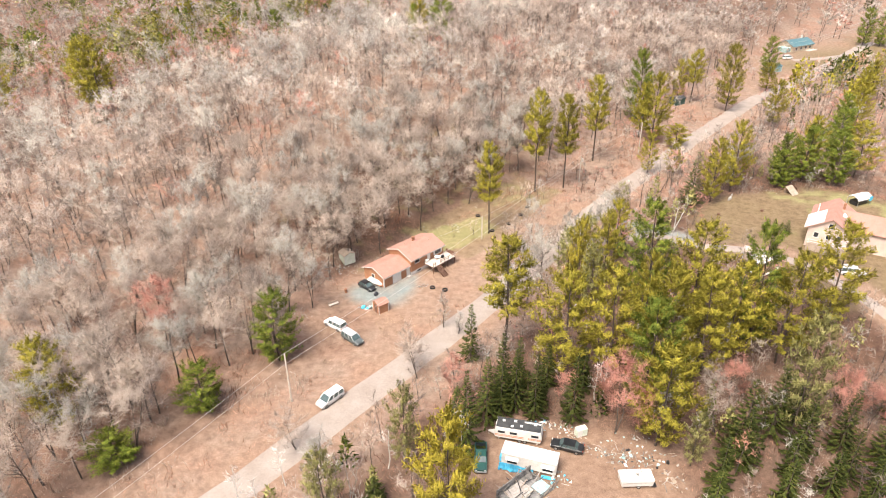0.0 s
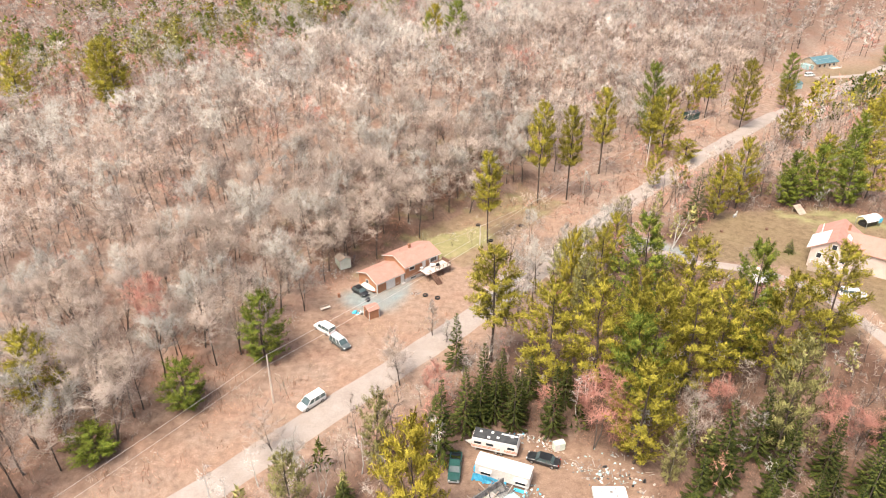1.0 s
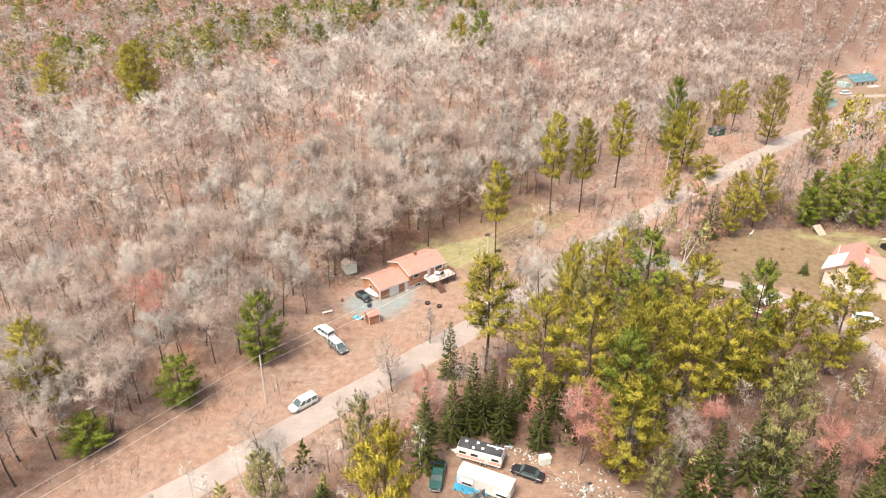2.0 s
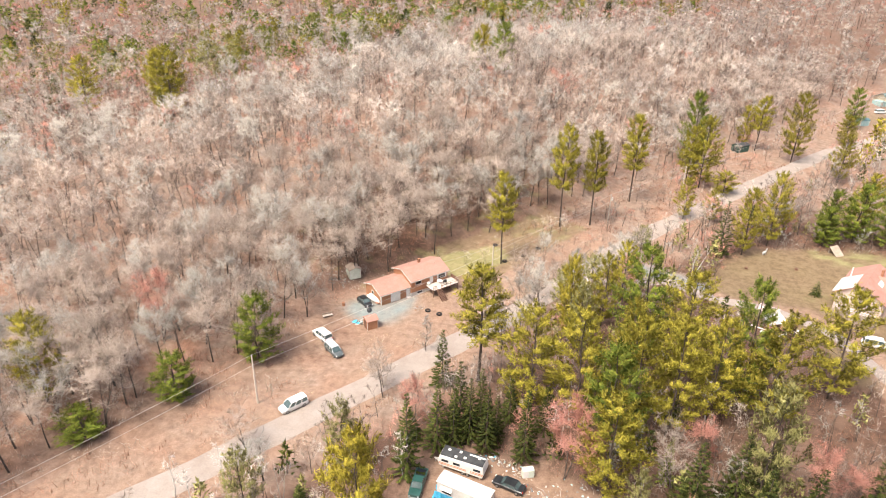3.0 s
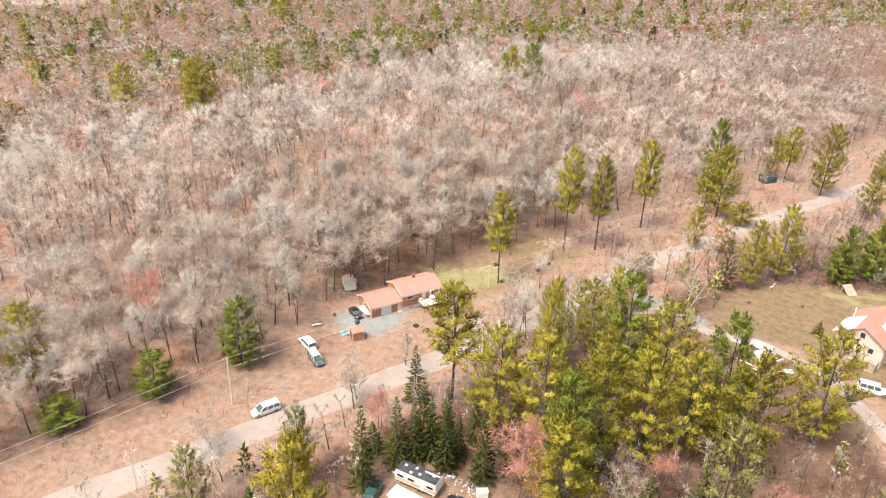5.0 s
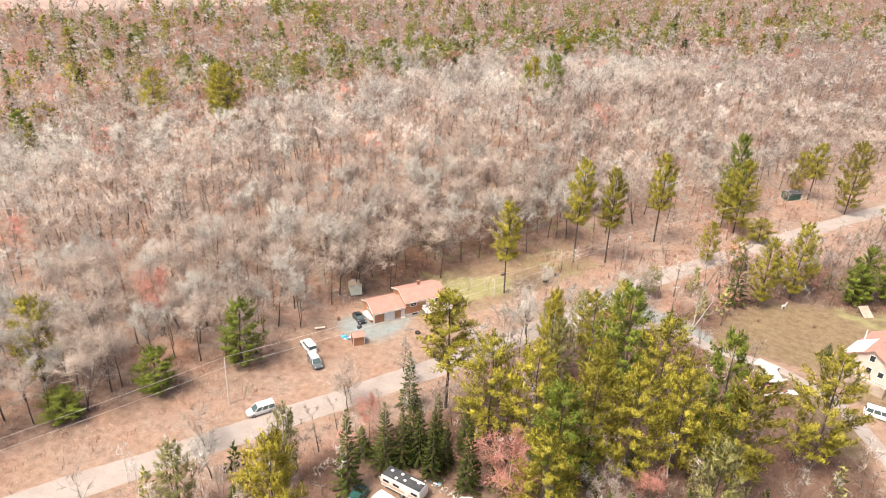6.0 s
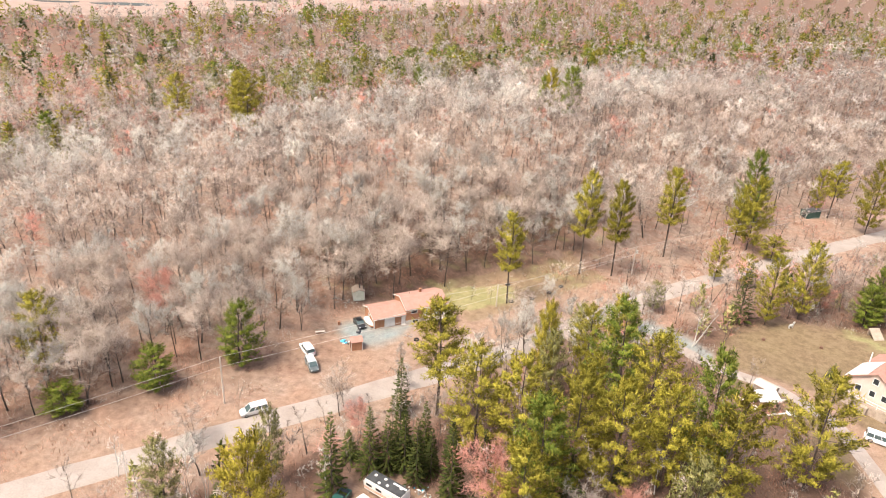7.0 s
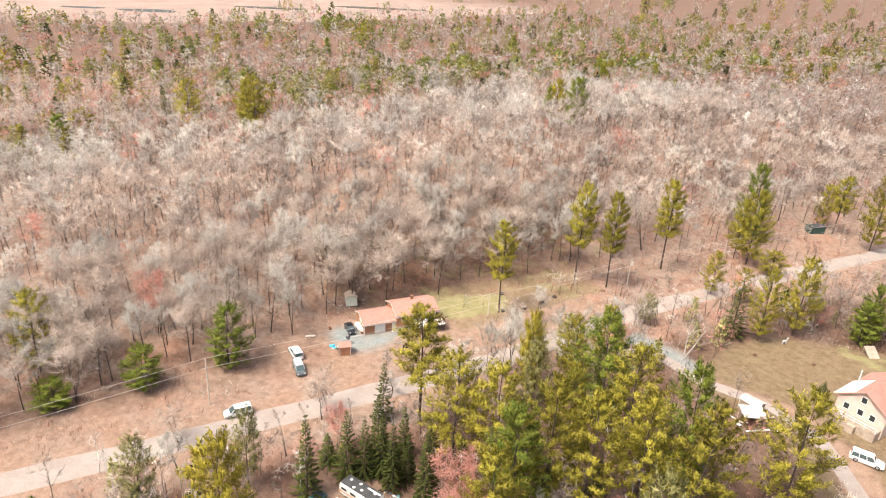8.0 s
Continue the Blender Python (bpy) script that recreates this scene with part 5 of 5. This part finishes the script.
def mobile_home():
    c = thing("mobile_home", at_land(11.3, 69.7, -17), "long weathered white trailer with torn blue tarp skirt", "trailer")
    part("body", boxes((-4.1, -1.25, 0.45, 4.1, 1.25, 2.75), bevel=0.12), M["offwhite"], c, "weathered white body")
    part("roof", prism([(-1.3, 2.72), (0, 2.92), (1.3, 2.72), (1.3, 2.64), (-1.3, 2.64)], "x", -4.15, 4.15), M["white"], c)
    for x0, x1 in ((-3.3, -1.6), (2.0, 3.7)):
        f = part("window", boxes((x0, -1.30, 1.0, x1, -1.22, 2.2), bevel=0.02), M["white"], c, "white awning window")
        part("pane", boxes((x0 + 0.1, -1.325, 1.05, x1 - 0.1, -1.295, 1.75)), M["glass"], f)
        part("awning", prism([(-1.3, 2.25), (-1.75, 1.95), (-1.75, 1.9), (-1.3, 2.15)], "x", x0 - 0.1, x1 + 0.1), M["offwhite"], f)
    part("door", boxes((0.1, -1.30, 0.6, 0.85, -1.23, 2.4), bevel=0.02), M["offwhite"], c)
    rng = random.Random(3)
    bm = bmesh.new()
    row = []
    for i in range(26):
        x = -4.4 + 5.2 * i / 25
        row.append((bm.verts.new((x, -1.27, 0.75 + rng.uniform(-0.1, 0.1))), bm.verts.new((x, -1.6 + rng.uniform(-0.15, 0.1), 0.3)), bm.verts.new((x, -2.0 + rng.uniform(-0.3, 0.2), 0.05 + rng.uniform(0, 0.06)))))
    for p, q in zip(row, row[1:]):
        bm.faces.new((p[0], q[0], q[1], p[1]))
        bm.faces.new((p[1], q[1], q[2], p[2]))
    bmesh.ops.solidify(bm, geom=bm.faces[:], thickness=0.03)
    part("tarp", bm, M["tarp"], c, "torn bright blue tarp")
    part("tarp", boxes((-4.5, -0.8, 0.3, -4.12, 1.0, 1.3), bevel=0.1), M["tarp"], c, "torn bright blue tarp")
    part("tarp", boxes((2.0, -1.9, 0.0, 3.6, -1.3, 0.25), bevel=0.1), M["tarp"], c, "torn bright blue tarp")
    part("frame", boxes((-4.0, -1.0, 0.0, -3.6, 1.0, 0.45), (3.6, -1.0, 0, 4.0, 1.0, 0.45), (-0.2, -1.0, 0, 0.2, 1.0, 0.45)), M["concrete"], c)


mobile_home()


def popup():
    c = thing("camper", at_land(26.3, 66.6, 3), "small low white camper on bare dirt", "trailer")
    part("body", boxes((-2.3, -1.05, 0.5, 2.3, 1.05, 1.25), bevel=0.06), M["offwhite"], c)
    t = part("roof", boxes((-2.4, -1.15, 1.25, 2.4, 1.15, 1.75), bevel=0.10), M["white"], c)
    part("roof_vent", boxes((0.0, -0.2, 1.75, 0.4, 0.2, 1.86), bevel=0.02), M["char"], t)
    for x in (-1.2, 0.9):
        part("roof_bar", boxes((x - 0.04, -1.0, 1.75, x + 0.04, 1.0, 1.80)), M["char"], t)
    for y in (-0.95, 0.95):
        wheel(c, 0.2, y, 0.3, 0.18)
    part("stand", boxes((-2.1, -0.8, 0, -1.9, 0.8, 0.5), (1.9, -0.8, 0, 2.1, 0.8, 0.5)), M["wood"], c)
    part("awning", boxes((2.1, -1.2, 0.5, 2.75, 0.6, 0.62), bevel=0.03), M["black"], c)


popup()


def ruin():
    """The burnt, fallen structure beside the white trailer."""
    rng = random.Random(11)
    c = thing("collapsed_shed", at_land(10.0, 64.6, 42), "charred collapsed shed with fallen grey rafters", "shed")
    part("floor", boxes((-3.6, -2.4, 0.0, 3.6, 2.2, 0.35), bevel=0.05), M["char"], c, "charred floor")
    part("wall", boxes((-3.6, 1.9, 0.3, 3.8, 2.05, 1.5)), M["char"], c, "charred standing wall")
    part("sheet", boxes((-2.5, -0.9, 0.55, 1.0, 1.6, 0.62)), M["stone"], c, "pale fallen ceiling sheet")
    part("sheet", boxes((1.2, -2.3, 0.6, 3.3, -0.2, 0.66)), M["teal"], c, "faded teal sheet")
    for i in range(44):
        a = (rng.uniform(-4.2, 3.6), rng.uniform(-2.8, 2.2), rng.uniform(0.35, 0.9))
        an = rng.choice((0.0, 1.57)) + rng.gauss(0, 0.25)
        ln = rng.uniform(1.2, 3.4)
        b = (a[0] + ln * math.cos(an), a[1] + ln * math.sin(an), a[2] + rng.uniform(-0.2, 0.6))
        part("rafter", rod(a, b, 0.07, sides=4), M[rng.choice(("char", "wood", "stone", "black", "char"))], c)


ruin()


def heap(x, y, n, spread, label, mats, name="debris_pile", seed=1, size=0.5):
    """A pile of broken pieces, each lying on the ground or on the pile."""
    rng = random.Random(seed)
    c = thing(name, at_land(x, y, 0), label, "debris")
    for i in range(n):
        px, py = rng.gauss(0, spread), rng.gauss(0, spread * 0.6)
        s = size * rng.uniform(0.3, 1.1) * (0.62 if i % 4 else 1.0)
        if i % 5 == 2:
            a = rng.uniform(0, 6.28)
            zb = land(x + px, y + py) - land(x, y)
            ln = rng.uniform(0.6, 1.6)
            part("plank", rod((px, py, zb + 0.06), (px + ln * math.cos(a), py + ln * math.sin(a), zb + rng.uniform(0.1, 0.5)), 0.05, sides=4), M[rng.choice(("wood", "char", "stone"))], c)
            continue
        bm = bmesh.new()
        bmesh.ops.create_icosphere(bm, subdivisions=1, radius=1.0, matrix=Matrix.LocRotScale((px, py, land(x + px, y + py) - land(x, y) + s * 0.25), Euler((rng.uniform(-0.4, 0.4), rng.uniform(-0.4, 0.4), rng.uniform(0, 6))), (s * rng.uniform(0.6, 1.2), s * rng.uniform(0.3, 0.7), s * rng.uniform(0.25, 0.5))))
        for v in bm.verts:
            v.co += Vector((rng.gauss(0, 0.06), rng.gauss(0, 0.06), rng.gauss(0, 0.04)))
        part(rng.choice(("scrap", "board", "rag")), bm, M[rng.choice(mats)], c)
    return c


heap(14.8, 78.0, 44, 1.6, "heap of scrap with blue tarp behind the trailers", ["tarp", "stone", "white", "wood", "teal", "char"], seed=2)
heap(18.6, 76.4, 37, 1.2, "heap of pale scrap under the spruces", ["white", "stone", "teal", "wood", "rust"], seed=3)
heap(22.3, 72.6, 57, 1.4, "spill of pale rubbish on bare dirt", ["white", "stone", "wood", "teal", "stone", "char"], seed=4, size=0.32)
heap(25.2, 71.2, 40, 1.2, "heap of dark and teal scrap", ["teal", "char", "stone", "white", "black"], seed=5)
heap(29.5, 71.2, 47, 1.6, "heap of dark scrap frames and rubbish", ["char", "black", "teal", "stone", "white"], seed=6)
heap(31.5, 66.8, 37, 1.6, "brush pile of grey branches", ["stone", "wood", "wood"], seed=7)
heap(15.5, 67.0, 23, 1.0, "scrap and blue tarp beside the burnt shed", ["tarp", "teal", "char", "white"], seed=8)
heap(28, 75.5, 17, 1.4, "scattered rubbish in the leaf litter", ["stone", "char", "teal"], seed=9)
heap(-27.5, 126.5, 68, 1.7, "pile of stones and scrap beside the small shed", ["stone", "wood", "white", "stone"], seed=10, size=0.4)
heap(-6.8, 120.2, 20, 0.7, "ring of pale garden stones", ["stone", "rust"], seed=12, size=0.3)
fz = thing("appliance", at_land(20.0, 76.2, 20), "pale green upright cabinet among scrap", "cabinet")
part("body", boxes((-0.9, -0.5, 0, 0.9, 0.5, 1.5), bevel=0.05), M["palegreen"], fz)
part("door", boxes((-0.85, -0.56, 0.1, -0.02, -0.5, 1.4), bevel=0.02), M["white"], fz)
part("door", boxes((0.02, -0.56, 0.1, 0.85, -0.5, 1.4), bevel=0.02), M["palegreen"], fz)


# ---- sheds and small things round the house ----
def shed(m, label, w, d, h, wall, roof, over=0.2, door=None, rise=0.55):
    c = thing("shed", m, label, "shed")
    part("wall", gable_walls(-w / 2, w / 2, -d / 2, d / 2, -0.2, h, h + rise), M[wall], c)
    part("roof", gable_roof(-w / 2, w / 2, -d / 2, d / 2, h, h + rise, over, 0.08), M[roof], c)
    if door:
        part("door", boxes((-w / 2 - 0.05, -0.5, 0, -w / 2 + 0.02, 0.5, min(1.9, h)), bevel=0.01), M[door], c)
    for y in (-d / 2, d / 2):
        for x in (-w / 2, w / 2):
            part("trim", boxes((x - 0.05, y - 0.05, 0, x + 0.05, y + 0.05, h)), M["white" if wall != "darkgreen" else "darkgreen"], c)
    return c


shed(at_land(-24.6, 129.0, -52), "small pale green shed with a worn brown roof", 2.6, 2.6, 2.2, "palegreen", "wood", door="black")
shed(at_land(-15.2, 111.0, 40), "small orange-brown shed with white corner boards", 2.3, 2.3, 2.1, "siding", "roof", door="darkwood")
shed(at_land(65.4, 125.6, -30), "small shed with a pale peach roof beside the driveway", 3.6, 2.6, 2.0, "wood", "pinkwall", door="darkwood")
shed(at_land(84, 245, 35), "dark green cabin half hidden among trees", 5.0, 3.2, 2.4, "darkgreen", "tar", door="black")
shed(at_land(143, 297, 20), "blue-green shed beside a pole", 4.0, 3.0, 2.4, "teal", "blueroof", door="white")


def dish():
    c = thing("satellite_dish", at_land(-16.5, 114.6, 20), "black satellite dish on a short post", "satellite dish")
    part("post", rod((0, 0, -0.2), (0, 0, 1.5), 0.04), M["rim"], c)
    bm = bmesh.new()
    bmesh.ops.create_uvsphere(bm, u_segments=16, v_segments=10, radius=0.55, matrix=Matrix.LocRotScale((0, -0.1, 1.7), Euler((0.9, 0, 0)), (1, 1, 0.25)))
    part("bowl", bm, M["black"], c)


dish()


def tyre(x, y, r=0.5):
    c = thing("tyre", at_land(x, y, 0), "old black tyre used as a planter on dry grass", "tyre", "old tyres")
    part("casing", ring((0, 0, 0.16), "z", r, r * 0.55, 0.34), M["rubber"], c)
    bm = bmesh.new()
    bmesh.ops.create_cone(bm, cap_ends=True, segments=14, radius1=r * 0.56, radius2=r * 0.5, depth=0.16, matrix=Matrix.Translation((0, 0, 0.1)))
    part("soil", bm, M["darkwood"], c)


for x, y in ((-4.8, 119.6), (-2.1, 118.7), (9.3, 144.9), (13.7, 148.0), (17.0, 152.2), (6.0, 152.9), (19.1, 156.3)):
    tyre(x, y, 0.62)


def bench(m, label):
    c = thing("bench", m, label, "bench")
    for i in range(3):
        part("plank", boxes((-1.1, -0.3 + 0.21 * i, 0.42, 1.1, -0.12 + 0.21 * i, 0.47), bevel=0.01), M["deckwood"], c)
    for x in (-0.9, 0.9):
        part("leg", boxes((x - 0.06, -0.28, -0.05, x + 0.06, 0.28, 0.42)), M["wood"], c)
    part("back", boxes((-1.1, 0.34, 0.6, 1.1, 0.38, 0.9)), M["wood"], c)
    for x in (-0.9, 0.9):
        part("post", boxes((x - 0.04, 0.30, 0.0, x + 0.04, 0.34, 0.9)), M["wood"], c)


bench(at_land(-25.2, 112.7, 38), "weathered wooden bench on dry grass")
bench(at_land(68.4, 124.2, 30), "weathered wooden bench beside the driveway")
brl = thing("fire_barrel", at_land(-23.4, 117.9, 0), "rusty steel barrel standing on dirt", "barrel")
part("body", rod((0, 0, -0.05), (0, 0, 0.85), 0.3, sides=14), M["rust"], brl)
part("rim", ring((0, 0, 0.85), "z", 0.32, 0.26, 0.05), M["rust"], brl)
tp = thing("covered_trailer", at_land(-17.4, 121.3, -41), "small boat trailer under a white cover", "trailer")
part("cover", loft([(x, [(-w, 0.5), (-w, 0.8), (0, z), (w, 0.8), (w, 0.5)]) for x, w, z in ((-1.9, 0.7, 0.9), (-1.5, 0.85, 1.25), (0.5, 0.85, 1.3), (1.6, 0.5, 1.1), (2.1, 0.12, 0.95))]), M["white"], tp, "white cover")
part("frame", boxes((-1.6, -0.6, 0.35, 2.2, 0.6, 0.5)), M["rust"], tp)
for yy in (-0.75, 0.75):
    wheel(tp, -0.4, yy, 0.28, 0.16)
heap(-17.7, 111.6, 27, 0.8, "blue-green tarp over a heap beside the small shed", ["teal", "tarp", "white", "black", "teal"], seed=14, size=0.6)
bx = thing("planter_box", at_land(62.5, 121.5, -30), "pale boards lying on the driveway", "board")
part("board", boxes((-2.0, -0.15, 0.02, 2.0, 0.15, 0.12), bevel=0.01), M["white"], bx)
part("board", boxes((1.0, -1.4, 0.02, 2.2, -0.7, 0.12), bevel=0.01), M["white"], bx)


# ---- the peach house ----
def peach_house():
    c = thing("house", pose(79.8, 132.4, land(83, 133) + 1.7, 0, 0, 58), "low peach-walled house with salmon shingle roof", "house")
    part("wall", gable_walls(0, 13.0, -8.6, 0, -2.8, 3.2, 5.9), M["pinkwall"], c, "pale peach walls")
    r = part("roof", gable_roof(0, 13.0, -8.6, 0, 3.2, 5.9, 0.5), M["roof"], c, "salmon shingle roof")
    part("wing", prism([(4.0, -2.8), (12.0, -2.8), (12.0, 3.0), (8.0, 5.4), (4.0, 3.0)], "y", -17.0, -8.65), M["pinkwall"], c, "peach side wing")
    part("wing_roof", prism([(3.5, 2.7), (8.0, 5.4), (12.5, 2.7), (12.5, 2.85), (8.0, 5.55), (3.5, 2.85)], "y", -17.5, -4.6), M["roof"], c, "salmon shingle roof")
    # white sheet laid over the lower part of one roof slope
    part("porch_roof", prism([(0.85, 2.95), (-2.7, 5.18), (-2.7, 5.05), (0.85, 2.82)], "x", -0.35, 7.4), M["offwhite"], c, "white sheet over the lower roof slope")
    part("dormer", prism([(-6.9, 3.6), (-5.4, 3.6), (-5.4, 4.6), (-6.15, 5.2), (-6.9, 4.6)], "x", 5.0, 7.0), M["white"], r, "white dormer")
    for y, z in ((-7.0, 1.0), (-4.9, 1.0), (-2.4, 1.0), (-4.9, 3.6)):
        w = part("window", boxes((-0.06, y, z, -0.005, y + 0.1, z + 1.2), (-0.06, y + 1.0, z, -0.005, y + 1.1, z + 1.2), (-0.06, y, z + 1.15, -0.005, y + 1.1, z + 1.25), (-0.09, y, z - 0.08, -0.005, y + 1.1, z + 0.02)), M["white"], c, "white painted window frame")
        part("pane", boxes((-0.03, y + 0.1, z + 0.02, 0.02, y + 1.0, z + 1.15)), M["glass"], w)
    part("porch", boxes((-2.3, -8.4, -2.8, -0.05, -0.5, 0.25)), M["wood"], c, "grey front porch")
    for y in (-8.3, -6.4, -4.5, -2.6, -0.7):
        part("post", boxes((-2.25, y - 0.05, 0.25, -2.15, y + 0.05, 1.2)), M["white"], c)
    part("rail", boxes((-2.26, -8.3, 1.12, -2.14, -0.7, 1.2), (-2.23, -8.3, 0.6, -2.17, -0.7, 0.66)), M["white"], c)
    part("step", boxes((-3.2, -5.2, -2.8, -2.3, -3.8, -0.1)), M["wood"], c)
    part("vent_pipe", rod((4.6, -0.9, 3.4), (4.6, -0.9, 7.2), 0.12), M["white"], c, "tall white pipe")
    part("chimney", boxes((9.0, -6.0, 4.6, 9.5, -5.5, 6.6)), M["rust"], c)


peach_house()
cp = thing("carport", at_land(104.5, 155.5, 25), "carport covered with white and blue tarps", "carport")
part("cover", prism([(-1.6, 1.6), (-1.2, 2.3), (0, 2.7), (1.2, 2.3), (1.6, 1.6), (1.5, 1.6), (1.1, 2.2), (0, 2.6), (-1.1, 2.2), (-1.5, 1.6)], "x", -2.6, 2.6), M["white"], cp, "white and blue tarp")
part("tarp", boxes((1.6, -1.62, 1.0, 2.7, -1.5, 2.2)), M["tarp"], cp, "blue tarp")
for x in (-2.4, 2.4):
    for y in (-1.5, 1.5):
        part("post", boxes((x - 0.05, y - 0.05, -0.2, x + 0.05, y + 0.05, 1.7)), M["rim"], cp)
part("load", boxes((-2.2, -1.1, 0, 2.0, 1.1, 1.2), bevel=0.2), M["black"], cp)
sh = thing("shelter", at_land(65.4, 121.6, 24), "low open shelter with a white metal roof", "shelter")
part("roof", prism([(-1.5, 2.0), (1.4, 2.7), (1.4, 2.8), (-1.5, 2.1)], "x", -2.1, 2.1), M["offwhite"], sh, "white metal roof")
part("back_wall", boxes((-1.9, 1.1, -0.2, 1.9, 1.2, 2.55)), M["wood"], sh)
for x in (-1.9, 1.9):
    part("post", boxes((x - 0.06, -1.3, -0.2, x + 0.06, -1.18, 2.02)), M["wood"], sh)
part("load", boxes((-1.5, -0.9, -0.1, 1.3, 0.8, 0.9), bevel=0.1), M["darkwood"], sh, "stacked firewood")
pl = thing("plank", at_land(67.2, 119.9, 33), "long pale plank lying on the dirt", "plank")
part("board", boxes((-2.9, -0.18, 0.02, 2.9, 0.18, 0.2), bevel=0.02), M["offwhite"], pl)
sl = thing("slab", at_land(69.9, 121.3, 10), "pale flat sheet lying on the dirt", "sheet")
part("sheet", boxes((-0.8, -0.7, 0.02, 0.8, 0.7, 0.12), bevel=0.02), M["offwhite"], sl)
lt = thing("lean_to", at_land(90.0, 161.5, 30), "grey tilted shelter at the edge of the field", "shed")
part("roof", prism([(-1.3, 0.1), (1.2, 1.9), (1.3, 1.8), (-1.2, 0.0)], "x", -1.3, 1.3), M["wood"], lt)
part("wall", boxes((-1.25, 1.1, -0.1, 1.25, 1.2, 1.75)), M["wood"], lt)
orn = thing("lawn_ornament", at_land(72.3, 157.8, 40), "white lawn ornament standing in dry grass", "ornament")
bm = bmesh.new()
for cx, cz, sx, sy, sz in ((0, 0.75, 0.65, 0.22, 0.28), (0.62, 1.15, 0.18, 0.14, 0.4), (0.8, 1.45, 0.28, 0.13, 0.14)):
    bmesh.ops.create_icosphere(bm, subdivisions=2, radius=1.0, matrix=Matrix.LocRotScale((cx, 0, cz), None, (sx, sy, sz)))
for x in (-0.45, 0.45):
    for y in (-0.12, 0.12):
        bmesh.ops.create_cone(bm, cap_ends=True, segments=8, radius1=0.06, radius2=0.09, depth=0.8, matrix=Matrix.Translation((x, y, 0.35)))
part("figure", bm, M["white"], orn)
for x, y in ((66.2, 148.6), (78, 151)):
    s = thing("tree_stump", at_land(x, y, 0), "dark weathered stump in dry grass", "stump")
    part("wood", rod((0, 0, -0.1), (0, 0, 0.45), 0.42, 0.34, 12), M["darkwood"], s)


# ---- the blue-roofed house ----
def blue_house():
    c = thing("house", pose(168, 336, land(170, 336) - 0.3, 0, 0, 28), "tan house with a blue-grey metal roof", "house")
    part("wall", gable_walls(0, 15, 0, 9, -1.0, 3.2, 5.4), M["tan"], c)
    part("roof", gable_roof(0, 15, 0, 9, 3.2, 5.4, 0.6), M["blueroof"], c)
    for x in (2, 5.5, 9, 12):
        framed_window(c, x, x + 1.3, 1.2, 2.4, 0.0)
    part("deck", boxes((9, -2.5, 0.3, 15.5, -0.05, 0.5)), M["deckwood"], c)
    for x in (9.2, 12.2, 15.2):
        part("post", boxes((x - 0.08, -2.45, -1.0, x + 0.08, -2.3, 1.4)), M["white"], c)
    part("chimney", boxes((12.5, 5.5, 4.6, 13.2, 6.2, 6.4)), M["white"], c)
    part("annex", boxes((-3.5, 1, -1, -0.05, 6, 2.4), bevel=0.03), M["teal"], c, "teal side annex")


blue_house()


# ---- power line ----
def utility_pole(x, y, top, label, transformer=False, lean=(0, 0)):
    z = land(x, y)
    c = thing("utility_pole", pose(x, y, z), label, "utility pole", "utility poles")
    h = top - z
    part("shaft", rod((0, 0, -0.4), (lean[0], lean[1], h), 0.17, 0.12, 10), M["pole"], c)
    part("insulator", rod((lean[0], lean[1], h), (lean[0], lean[1], h + 0.25), 0.05, 0.04), M["offwhite"], c)
    part("bracket", boxes((lean[0] - 0.06, lean[1] - 0.25, h - 2.0, lean[0] + 0.06, lean[1] + 0.25, h - 1.85)), M["rim"], c)
    if transformer:
        part("transformer", rod((0.42, 0, h - 1.6), (0.42, 0, h - 0.7), 0.24, sides=12), M["offwhite"], c)
    return Vector((x + lean[0], y + lean[1], top))


tops = [utility_pole(-75, 8, 10.0, "bleached wooden utility pole beside the road"),
        utility_pole(-27.6, 83.5, 10.0, "bleached wooden utility pole beside the road"),
        utility_pole(34.8, 170.0, 11.2, "wooden utility pole with a transformer can", True),
        utility_pole(56.8, 192.6, 13.3, "bleached wooden utility pole at the treeline"),
        utility_pole(139, 289, 15.5, "bleached wooden utility pole near a shed"),
        utility_pole(216, 352, 18, "tall wooden utility pole at the clearing")]
service = utility_pole(6.6, 141.5, 6.5, "short wooden service pole on dry grass")


def cable(a, b, sag, name="power_line"):
    v, f, k = [], [], 22
    for i in range(k + 1):
        t = i / k
        p = a.lerp(b, t) - Vector((0, 0, sag * 4 * t * (1 - t)))
        for j in range(4):
            an = j * math.pi / 2
            v.append((p.x + 0.027 * math.cos(an), p.y, p.z + 0.027 * math.sin(an)))
    for i in range(k):
        for j in range(4):
            f.append((4 * i + j, 4 * i + (j + 1) % 4, 4 * i + 4 + (j + 1) % 4, 4 * i + 4 + j))
    return tagged(mesh_object(name, v, f, M["wire"]), "thin pale overhead cable between utility poles", "cable", "overhead cables")


for a, b in zip(tops, tops[1:]):
    L = (b - a).length
    cable(a + Vector((0, 0, 0.2)), b + Vector((0, 0, 0.2)), 0.013 * L)
    cable(a - Vector((0, 0, 1.9)), b - Vector((0, 0, 1.9)), 0.012 * L)
cable(tops[2] - Vector((0, 0, 1.9)), service, 0.5)
cable(service, HOUSE @ Vector((17.6, 3, 4.3)), 0.3)

# the dead tree at the field's corner
plant("dead_birch", 51.6, 138.6, 9.5, 11, 1.7, label="sprawling bleached dead tree with bare white limbs", rng=RNG)
plant("spruce_b", 78.5, 138.5, 3.6, 13, 1.6, label="round dark evergreen bush beside the peach house", rng=RNG)

# the patterns from which the trees were copied are not part of the place
for src in KINDS.values():
    for o in (*src.children_recursive, src):
        bpy.data.objects.remove(o)
